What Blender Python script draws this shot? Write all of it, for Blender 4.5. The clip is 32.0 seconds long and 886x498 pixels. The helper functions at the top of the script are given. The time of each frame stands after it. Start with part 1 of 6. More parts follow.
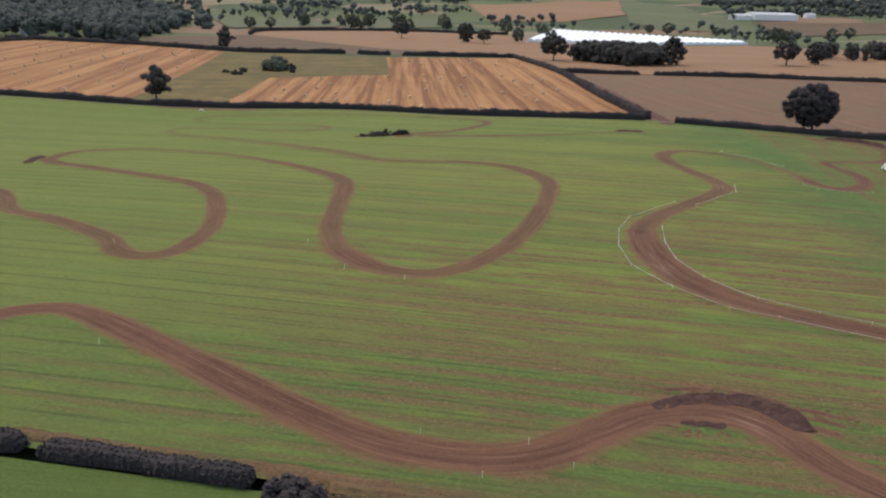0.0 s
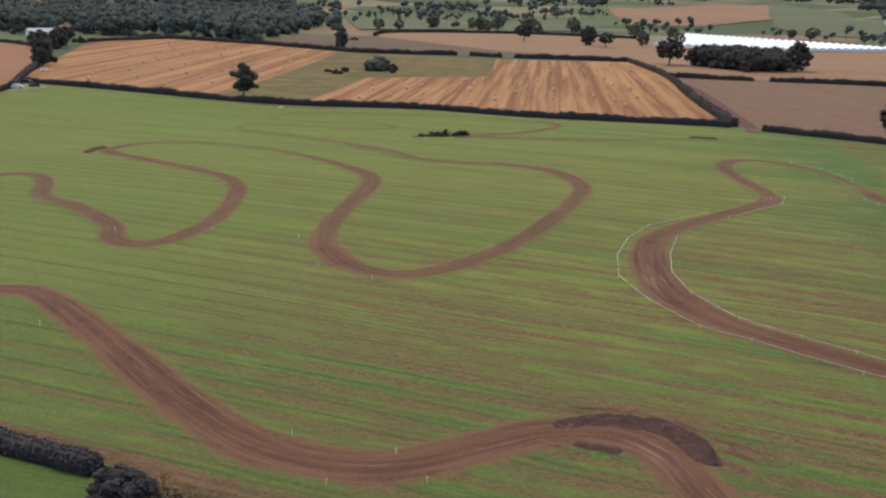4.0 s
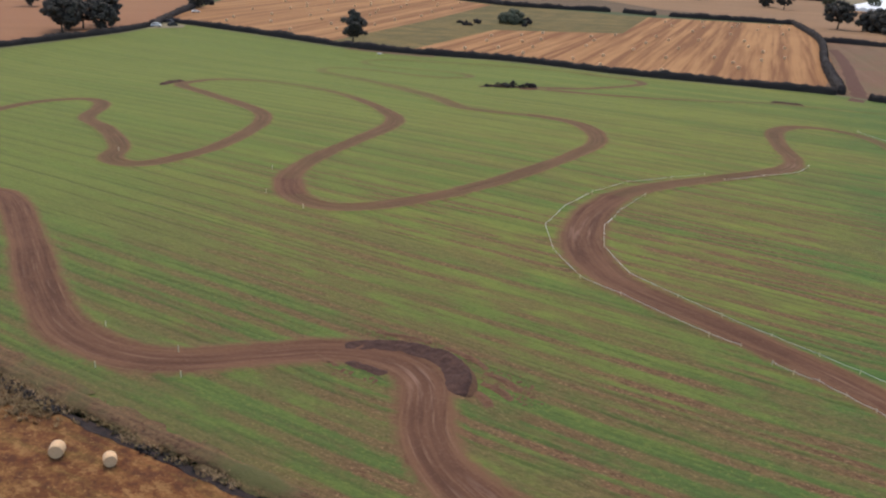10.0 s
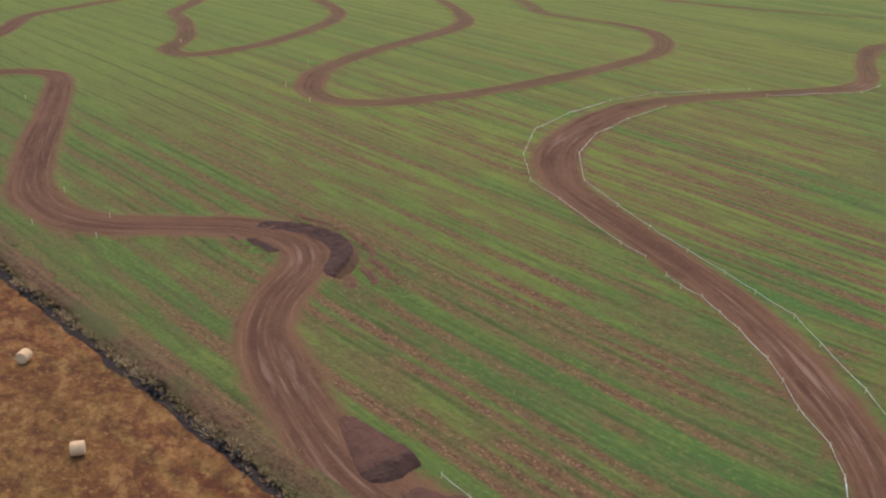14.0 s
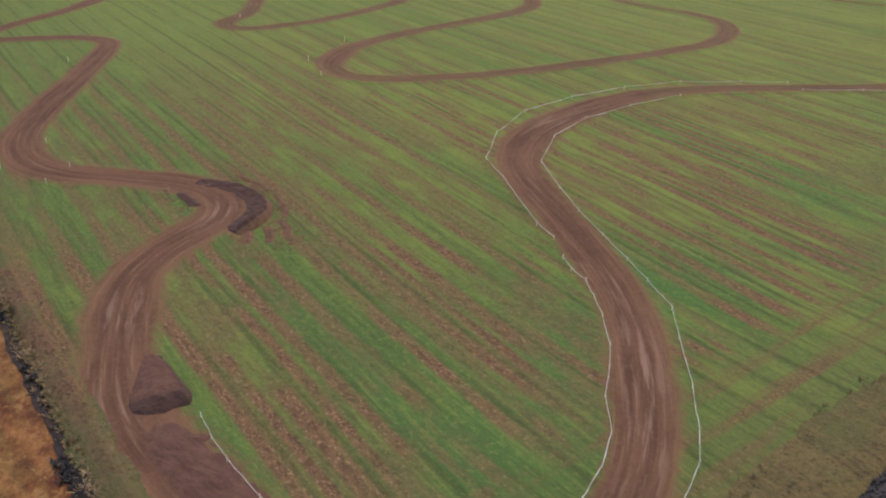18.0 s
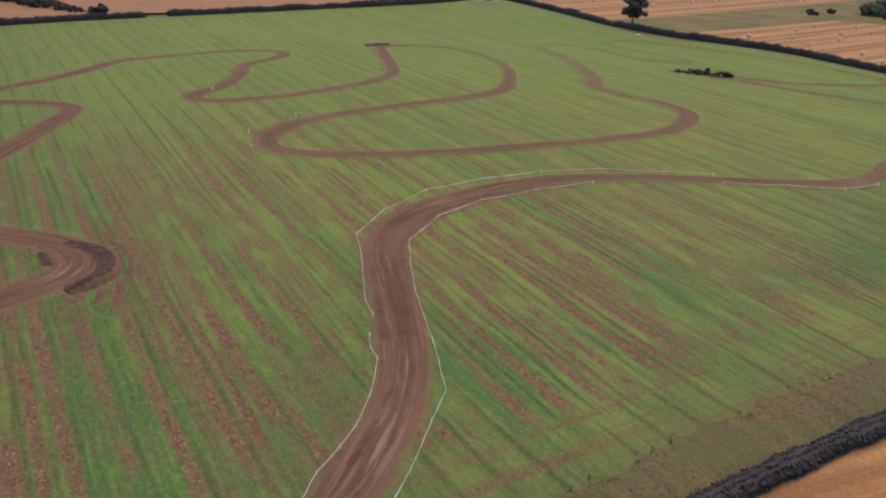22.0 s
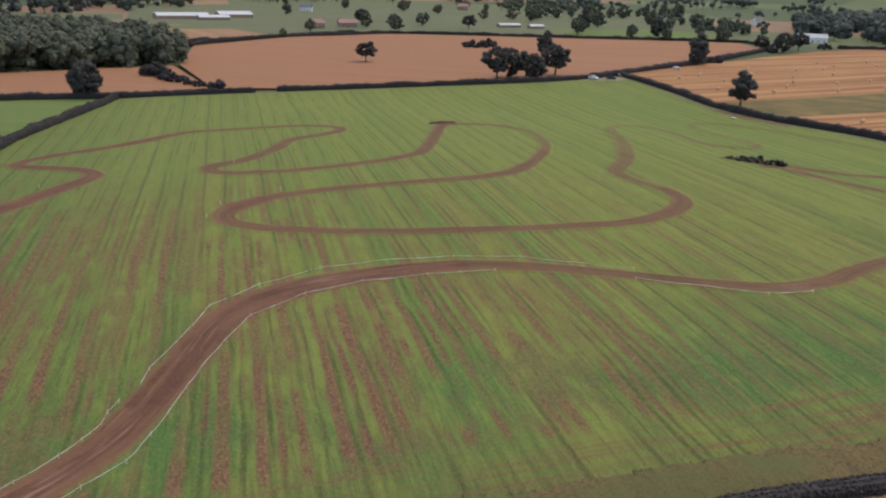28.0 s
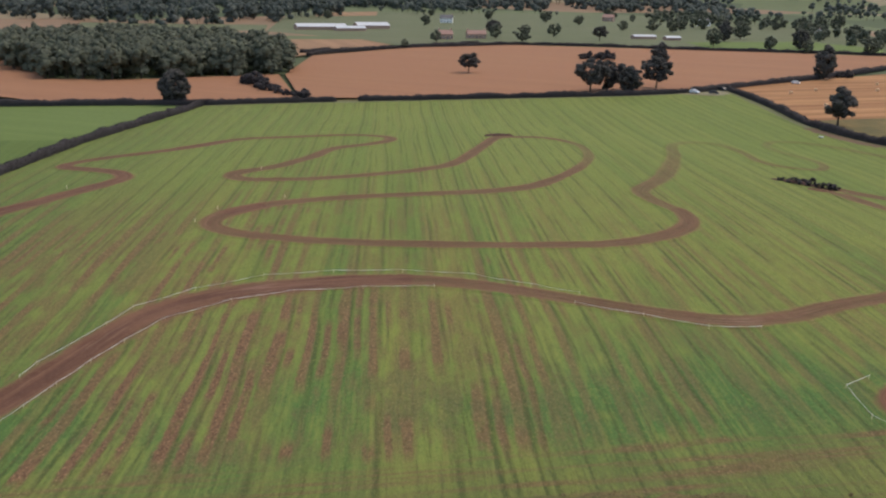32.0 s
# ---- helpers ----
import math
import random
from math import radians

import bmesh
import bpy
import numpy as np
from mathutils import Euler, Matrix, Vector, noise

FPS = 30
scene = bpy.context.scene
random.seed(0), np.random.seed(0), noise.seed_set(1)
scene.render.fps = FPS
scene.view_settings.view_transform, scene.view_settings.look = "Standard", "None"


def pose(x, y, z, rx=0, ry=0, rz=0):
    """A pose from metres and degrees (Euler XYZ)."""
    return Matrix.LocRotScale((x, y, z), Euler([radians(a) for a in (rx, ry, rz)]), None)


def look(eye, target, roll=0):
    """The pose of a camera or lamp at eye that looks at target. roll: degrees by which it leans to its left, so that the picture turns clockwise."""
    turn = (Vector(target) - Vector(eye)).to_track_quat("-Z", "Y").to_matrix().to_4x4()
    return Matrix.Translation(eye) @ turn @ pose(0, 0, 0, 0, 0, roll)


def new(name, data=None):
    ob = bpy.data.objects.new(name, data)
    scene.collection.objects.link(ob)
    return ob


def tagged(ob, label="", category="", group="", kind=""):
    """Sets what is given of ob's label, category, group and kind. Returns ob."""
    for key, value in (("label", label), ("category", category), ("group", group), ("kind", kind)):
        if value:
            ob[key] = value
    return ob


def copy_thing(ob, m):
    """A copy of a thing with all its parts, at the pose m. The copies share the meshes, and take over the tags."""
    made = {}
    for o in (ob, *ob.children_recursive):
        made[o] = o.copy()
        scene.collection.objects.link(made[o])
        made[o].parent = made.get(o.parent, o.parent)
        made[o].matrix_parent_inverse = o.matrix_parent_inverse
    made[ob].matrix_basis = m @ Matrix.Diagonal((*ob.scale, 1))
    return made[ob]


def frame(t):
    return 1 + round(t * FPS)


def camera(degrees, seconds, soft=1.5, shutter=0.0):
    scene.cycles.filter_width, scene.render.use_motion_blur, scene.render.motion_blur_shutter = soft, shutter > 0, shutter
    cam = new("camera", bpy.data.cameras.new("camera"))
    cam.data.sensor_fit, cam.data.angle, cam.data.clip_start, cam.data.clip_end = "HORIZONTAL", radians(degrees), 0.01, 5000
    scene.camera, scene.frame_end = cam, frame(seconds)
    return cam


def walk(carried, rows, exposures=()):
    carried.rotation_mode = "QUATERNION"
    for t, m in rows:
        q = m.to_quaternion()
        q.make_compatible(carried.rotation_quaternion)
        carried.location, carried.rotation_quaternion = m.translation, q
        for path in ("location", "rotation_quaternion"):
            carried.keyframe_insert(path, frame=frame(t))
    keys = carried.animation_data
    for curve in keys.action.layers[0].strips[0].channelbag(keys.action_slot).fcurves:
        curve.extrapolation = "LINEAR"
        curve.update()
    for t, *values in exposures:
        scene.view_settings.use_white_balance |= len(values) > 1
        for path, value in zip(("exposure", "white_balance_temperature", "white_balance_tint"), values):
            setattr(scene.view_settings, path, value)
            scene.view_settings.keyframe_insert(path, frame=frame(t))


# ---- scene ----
cam = camera(51.94, 32.0, soft=2.2)
# seconds, place in metres, yaw, pitch, roll
ROWS = [
    (0, 0, 0, 39.09, 10.25, -15.4, -1.62),
    (0.5, 2.75, 1.08, 38.96, 11.42, -15.36, -1.48),
    (1, 5.37, 2.21, 38.88, 12.52, -15.36, -1.49),
    (1.5, 8.14, 3.35, 38.77, 13.7, -15.31, -1.53),
    (2, 10.88, 4.51, 38.81, 14.87, -15.33, -1.53),
    (2.5, 13.57, 5.69, 38.86, 16.01, -15.37, -1.58),
    (3, 16.28, 6.77, 38.84, 17.13, -15.39, -1.64),
    (3.5, 19.02, 7.75, 38.83, 18.19, -15.42, -1.71),
    (5.5, 29.98, 11.12, 38.55, 22.1, -15.56, -1.95),
    (6, 32.68, 11.98, 38.52, 23.07, -15.56, -1.94),
    (6.5, 35.54, 12.63, 38.52, 23.95, -15.6, -2.03),
    (7, 38.51, 13.29, 38.54, 24.86, -15.69, -2.22),
    (7.5, 41.57, 14.01, 38.52, 25.8, -15.85, -2.38),
    (8, 44.72, 14.85, 38.54, 26.81, -16.15, -2.53),
    (8.5, 47.96, 15.88, 38.55, 27.92, -16.56, -2.66),
    (9, 51.26, 17.11, 38.55, 29.1, -17.08, -2.67),
    (9.5, 54.56, 18.43, 38.62, 30.42, -17.76, -2.74),
    (10, 57.84, 19.94, 38.73, 31.82, -18.56, -2.8),
    (10.5, 61.06, 21.62, 38.77, 33.3, -19.35, -2.79),
    (11, 64.47, 23.27, 38.74, 34.84, -20.06, -2.66),
    (11.5, 67.94, 25.01, 38.81, 36.39, -20.81, -2.37),
    (12, 71.12, 26.91, 38.94, 37.97, -21.66, -2.11),
    (12.5, 74.54, 28.69, 39.06, 39.55, -22.47, -2),
    (13, 77.89, 30.55, 39.31, 41.16, -23.22, -2.06),
    (13.5, 81.07, 32.56, 39.58, 42.8, -24.01, -2.12),
    (14, 84.07, 34.78, 39.46, 44.48, -24.57, -2.21),
    (14.5, 86.89, 37.07, 39.34, 46.09, -24.98, -2.32),
    (15, 89.51, 39.45, 39.37, 47.61, -25.39, -2.42),
    (15.5, 92.01, 41.89, 39.27, 49.06, -25.65, -2.44),
    (17.5, 101, 52.09, 38.31, 54.6, -25.39, -1.96),
    (18, 102.96, 54.72, 38.32, 56, -25.3, -1.61),
    (18.5, 104.89, 57.26, 38.34, 57.16, -25.13, -1.37),
    (19, 106.64, 59.8, 38.36, 57.92, -24.85, -1.47),
    (19.5, 108.46, 62.42, 38.25, 58.52, -24.26, -1.55),
    (20, 109.9, 65.13, 38.59, 59.13, -23.82, -1.86),
    (20.5, 111.56, 67.87, 38.64, 59.74, -22.97, -2.12),
    (21, 113.48, 70.87, 38.97, 60.43, -22.2, -2.21),
    (21.5, 115.2, 73.88, 39.47, 61.11, -21.57, -2.46),
    (22, 117.38, 77.05, 39.73, 61.93, -20.74, -2.56),
    (22.5, 119.44, 80.09, 40.11, 62.81, -20.03, -2.67),
    (23, 121.62, 83.34, 40.37, 63.89, -19.31, -2.51),
    (23.5, 123.7, 86.67, 40.7, 65.13, -18.67, -2.34),
    (24, 125.71, 90.14, 41.14, 66.42, -18.1, -2.08),
    (24.5, 127.36, 93.73, 41.58, 67.67, -17.59, -1.87),
    (25, 128.89, 97.43, 42.02, 68.84, -17.22, -1.8),
    (25.5, 130.43, 101.19, 42.34, 69.98, -16.94, -1.81),
    (26, 131.62, 104.72, 42.61, 71.01, -16.88, -1.84),
    (26.5, 132.76, 108.59, 42.97, 72.12, -16.89, -1.85),
    (28.5, 136.19, 124.63, 44.14, 77.09, -16.94, -1.71),
    (29, 136.74, 128.67, 44.35, 78.41, -16.95, -1.67),
    (29.5, 137.36, 132.75, 44.47, 79.74, -16.89, -1.56),
    (30, 137.78, 136.86, 44.55, 81.06, -16.86, -1.48),
    (30.5, 138.09, 140.98, 44.61, 82.38, -16.78, -1.41),
    (31, 138.39, 145.06, 44.66, 83.65, -16.68, -1.37),
    (31.5, 138.51, 149.2, 44.7, 84.91, -16.61, -1.32),
    (32, 138.7, 153.27, 44.85, 86.17, -16.55, -1.31),
]
walk(cam, [(t, pose(x, y, z, 90 + pitch, roll, yaw)) for t, x, y, z, yaw, pitch, roll in ROWS],
     exposures=((0, 0.95, 7450, 10), (32, 0.95, 7450, 10)))

# ---- light ----
SUN_FROM = Vector((-0.30, 0.36, 0.88)).normalized()
sun = new("sun", bpy.data.lights.new("sun", "SUN"))
sun.data.energy, sun.data.angle, sun.data.color = 0.55, radians(40), (1.0, 0.92, 0.82)
sun.matrix_world = look(SUN_FROM * 100, (0, 0, 0))
world = bpy.data.worlds.new("overcast_sky")
scene.world = world
world.use_nodes = True
wn = world.node_tree
sky = wn.nodes.new("ShaderNodeTexSky")
sky.sky_type, sky.sun_disc = "NISHITA", False
sky.sun_elevation, sky.sun_rotation = math.asin(SUN_FROM.z), math.atan2(SUN_FROM.x, SUN_FROM.y)
sky.air_density, sky.dust_density, sky.ozone_density = 1.0, 2.2, 1.0
wn.links.new(sky.outputs[0], wn.nodes["Background"].inputs[0])
wn.nodes["Background"].inputs[1].default_value = 0.15


# ---- materials ----
def nd(nt, kind, out=0, props=(), **vals):
    """A node with its inputs set or linked; returns one of its outputs."""
    n = nt.nodes.new(kind)
    for k, v in props:
        if k == "operation":
            n.operation = v
        elif k == "blend":
            n.blend_type = v
        elif k == "data":
            n.data_type = v
        elif k == "attr":
            n.attribute_name = v
        elif k == "feature":
            n.feature = v
    for k, v in vals.items():
        key = int(k[1:]) if k[0] == "i" and k[1:].isdigit() else k.replace("_", " ")
        if isinstance(v, bpy.types.NodeSocket):
            nt.links.new(v, n.inputs[key])
        else:
            n.inputs[key].default_value = v
    return n.outputs[out]


def mixc(nt, fac, a, b, blend="MIX"):
    a = (*a, 1) if isinstance(a, tuple) else a
    b = (*b, 1) if isinstance(b, tuple) else b
    return nd(nt, "ShaderNodeMix", 2, (("data", "RGBA"), ("blend", blend)), i0=fac, i6=a, i7=b)


def rng(nt, v, a, b, c=0.0, d=1.0):
    return nd(nt, "ShaderNodeMapRange", i0=v, i1=a, i2=b, i3=c, i4=d)


def mth(nt, op, a, b=0.0):
    return nd(nt, "ShaderNodeMath", 0, (("operation", op),), i0=a, i1=b)


def place(nt, scale=(1, 1, 1), turn=0.0, source="world"):
    if source == "world":
        co = nd(nt, "ShaderNodeNewGeometry", 0)
    elif source == "object":
        co = nd(nt, "ShaderNodeTexCoord", 3)
    else:
        co = nd(nt, "ShaderNodeUVMap")
    if turn:
        co = nd(nt, "ShaderNodeMapping", Vector=co, Rotation=(0, 0, radians(turn)))
    return nd(nt, "ShaderNodeMapping", Vector=co, Scale=scale)


def grain(nt, co, scale, detail=4.0, rough=0.6):
    return nd(nt, "ShaderNodeTexNoise", 0, Vector=co, Scale=scale, Detail=detail, Roughness=rough)


def finish(m, nt, colour, rough=0.9, height=None, strength=0.3, distance=0.05, metal=0.0, spec=0.25):
    bsdf = nt.nodes["Principled BSDF"]
    if isinstance(colour, tuple):
        bsdf.inputs["Base Color"].default_value = (*colour, 1)
    else:
        nt.links.new(colour, bsdf.inputs["Base Color"])
    bsdf.inputs["Roughness"].default_value = rough
    bsdf.inputs["Metallic"].default_value = metal
    bsdf.inputs["Specular IOR Level"].default_value = spec
    if height is not None:
        nt.links.new(nd(nt, "ShaderNodeBump", Height=height, Strength=strength, Distance=distance), bsdf.inputs["Normal"])
    return m


def blank(name):
    m = bpy.data.materials.new(name)
    m.use_nodes = True
    return m, m.node_tree


def crop_colour(nt):
    """Young grass drilled in straight bouts along x: ragged stubble streaks, dark seams, pale crests and a cross-worked headland along the east end."""
    sep = nt.nodes.new("ShaderNodeSeparateXYZ")
    nt.links.new(nd(nt, "ShaderNodeNewGeometry", 0), sep.inputs[0])
    px, py = sep.outputs[0], sep.outputs[1]

    def add(a, b):
        return mth(nt, "ADD", a, b)

    def mul(a, b):
        return mth(nt, "MULTIPLY", a, b)

    def off(v, k):
        return mul(mth(nt, "SUBTRACT", v, 0.5), k)

    def along(lane, scale, step, detail=3.0, rgh=0.6):
        """Noise that runs along each lane on its own."""
        v = nt.nodes.new("ShaderNodeCombineXYZ")
        nt.links.new(mul(px, scale), v.inputs[0])
        nt.links.new(mul(lane, step), v.inputs[1])
        return grain(nt, v.outputs[0], 1.0, detail, rgh)

    clump = grain(nt, place(nt, (1.1, 1.9, 1)), 1.0, 6.0, 0.8)
    tuft = grain(nt, place(nt, (1.7, 2.8, 1)), 1.0, 5.0, 0.75)
    mott = grain(nt, place(nt, (0.13, 0.42, 1), 0.8), 1.0, 3.0, 0.6)
    big = grain(nt, place(nt, (0.014, 0.024, 1)), 1.0, 3.0)
    wide = grain(nt, place(nt, (0.006, 0.10, 1), 0.8), 1.0, 2.0)
    side = add(px, mul(mth(nt, "SUBTRACT", py, 140.0), 0.11))
    drift = grain(nt, place(nt, (0.010, 0.045, 1), 0.8), 1.0, 2.0)
    level = add(add(py, mul(px, 0.014)), add(off(drift, 2.8), add(off(clump, 0.7), off(mott, 0.5))))
    lane = mth(nt, "DIVIDE", mth(nt, "SUBTRACT", level, BOUT_START), BOUT)
    row = mth(nt, "ROUND", lane)
    f = mth(nt, "SUBTRACT", lane, row)
    a = mth(nt, "ABSOLUTE", f)
    half = mth(nt, "FLOOR", lane)
    b = mth(nt, "ABSOLUTE", mth(nt, "SUBTRACT", mth(nt, "SUBTRACT", lane, half), 0.5))
    run_a, run_b, run_c = along(row, 0.030, 7.31), along(half, 0.034, 5.17), along(row, 0.016, 3.83)
    tone = along(half, 0.004, 9.7, 1.0)

    green = mixc(nt, rng(nt, add(wide, off(clump, 0.2)), 0.40, 0.60), CROP_DARK, CROP_LIGHT)
    green = mixc(nt, rng(nt, tone, 0.40, 0.60, 0.0, 0.65), green, CROP_PALE)
    green = mixc(nt, mul(rng(nt, tone, 0.52, 0.40), rng(nt, side, -60.0, 20.0, 0.45, 0.80)), green, CROP_LUSH)
    green = mixc(nt, rng(nt, mott, 0.50, 0.68, 0.0, 0.35), green, CROP_DARK)
    crest = mul(rng(nt, mth(nt, "ABSOLUTE", mth(nt, "SUBTRACT", a, 0.27)), 0.14, 0.04), rng(nt, run_c, 0.38, 0.58, 0.0, 0.6))
    green = mixc(nt, crest, green, CROP_FRESH)
    lush = mul(rng(nt, add(big, mul(mott, 0.5)), 0.66, 0.80), rng(nt, side, 15.0, 50.0, 0.10, 1.0))
    green = mixc(nt, mul(lush, 0.75), green, CROP_LUSH)
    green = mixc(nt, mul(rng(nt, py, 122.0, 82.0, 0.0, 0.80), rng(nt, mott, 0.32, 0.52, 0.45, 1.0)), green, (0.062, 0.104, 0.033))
    ends = mul(rng(nt, side, 34.0, 52.0), mul(rng(nt, side, 66.0, 58.0, 0.25, 1.0), rng(nt, add(big, mul(mott, 0.6)), 0.70, 0.86, 0.25, 1.0)))
    green = mixc(nt, mul(ends, 0.75), green, (0.050, 0.122, 0.036))
    green = mixc(nt, rng(nt, side, 5.0, -90.0, 0.0, 0.55), green, (0.130, 0.166, 0.045))

    verge = rng(nt, add(side, off(mott, 14.0)), 61.0, 68.0, 0.0, 0.6)
    green = mixc(nt, verge, green, mixc(nt, rng(nt, tuft, 0.42, 0.60), (0.094, 0.112, 0.034), (0.124, 0.116, 0.046)))
    seam = mul(rng(nt, mth(nt, "ABSOLUTE", mth(nt, "SUBTRACT", f, 0.20)), 0.13, 0.03), mth(nt, "MAXIMUM", rng(nt, run_b, 0.42, 0.56, 0.05, 0.9), mul(rng(nt, along(row, 0.003, 11.3, 1.0), 0.44, 0.58, 0.1, 0.9), rng(nt, side, 10.0, -40.0))))
    seam = mth(nt, "MAXIMUM", seam, mul(rng(nt, b, 0.12, 0.03), rng(nt, run_a, 0.47, 0.60, 0.0, 0.8)))
    green = mixc(nt, mul(seam, rng(nt, side, -90.0, 20.0, 0.60, 0.85)), green, CROP_DEEP)
    drill = grain(nt, place(nt, (0.09, 2.0, 1), 0.8), 1.0, 3.0, 0.65)
    green = mixc(nt, mul(rng(nt, drill, 0.54, 0.66, 0.0, 0.45), rng(nt, side, -50.0, 30.0, 0.2, 1.0)), green, CROP_DEEP)
    green = mixc(nt, mul(rng(nt, drill, 0.46, 0.34, 0.0, 0.40), rng(nt, side, -50.0, 30.0, 0.2, 1.0)), green, CROP_PALE)
    green = mixc(nt, rng(nt, clump, 0.53, 0.66, 0.0, 0.45), green, CROP_DEEP)
    green = mixc(nt, rng(nt, tuft, 0.47, 0.34, 0.0, 0.55), green, CROP_PALE)
    green = mixc(nt, rng(nt, tuft, 0.54, 0.66, 0.0, 0.45), green, CROP_DEEP)

    near = rng(nt, py, 255.0, 135.0, 0.15, 1.0)
    zone = mul(mul(rng(nt, big, 0.66, 0.46, 0.25, 1.0), near), rng(nt, side, -90.0, 12.0, 0.16, 1.0))
    ragged = add(off(tuft, 0.20), off(run_c, 0.35))
    first = mul(rng(nt, add(a, ragged), 0.215, 0.12), rng(nt, run_a, 0.38, 0.47))
    second = mul(rng(nt, add(b, ragged), 0.17, 0.08), rng(nt, run_b, 0.49, 0.57))
    bare = mul(mth(nt, "MAXIMUM", first, second), mul(zone, rng(nt, mott, 0.28, 0.44, 0.45, 1.0)))
    thin = mul(mul(rng(nt, add(mott, wide), 0.96, 1.16), rng(nt, side, -70.0, 10.0, 0.05, 0.55)), near)
    ploughed = add(side, off(mott, 10.0))
    head = rng(nt, ploughed, 59.5, 63.0)
    cross = grain(nt, place(nt, (0.55, 0.03, 1), -6), 1.0, 3.0, 0.6)
    streak = mul(head, mul(rng(nt, cross, 0.47, 0.66), 0.8))
    bare = mth(nt, "MAXIMUM", mul(mth(nt, "MAXIMUM", bare, thin), mth(nt, "SUBTRACT", 1.0, head)), streak)
    dry = mixc(nt, rng(nt, clump, 0.40, 0.58), STUBBLE_A, STUBBLE_B)
    dry = mixc(nt, rng(nt, grain(nt, place(nt, (3.0, 3.6, 1)), 1.0, 3.0, 0.7), 0.55, 0.66, 0, 0.7), dry, STUBBLE_C)
    col = mixc(nt, bare, green, dry)
    h = add(add(clump, tuft), mul(seam, -0.5))
    return col, h


BOUT, BOUT_START = 3.96, 137.2
CROP_DARK, CROP_LIGHT, CROP_PALE, CROP_DEEP = (0.116, 0.148, 0.034), (0.154, 0.180, 0.040), (0.176, 0.190, 0.052), (0.052, 0.067, 0.024)
CROP_LUSH, CROP_FRESH = (0.080, 0.136, 0.036), (0.150, 0.186, 0.046)
SOIL_BEND = (0.235, 0.145, 0.108)
STUBBLE_A, STUBBLE_B, STUBBLE_C = (0.086, 0.048, 0.029), (0.164, 0.096, 0.051), (0.31, 0.195, 0.115)
SOIL_DARK, SOIL, SOIL_PALE = (0.080, 0.039, 0.026), (0.130, 0.066, 0.041), (0.240, 0.146, 0.100)


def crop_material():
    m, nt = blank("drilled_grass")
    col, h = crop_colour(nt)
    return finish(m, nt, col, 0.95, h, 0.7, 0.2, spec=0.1)


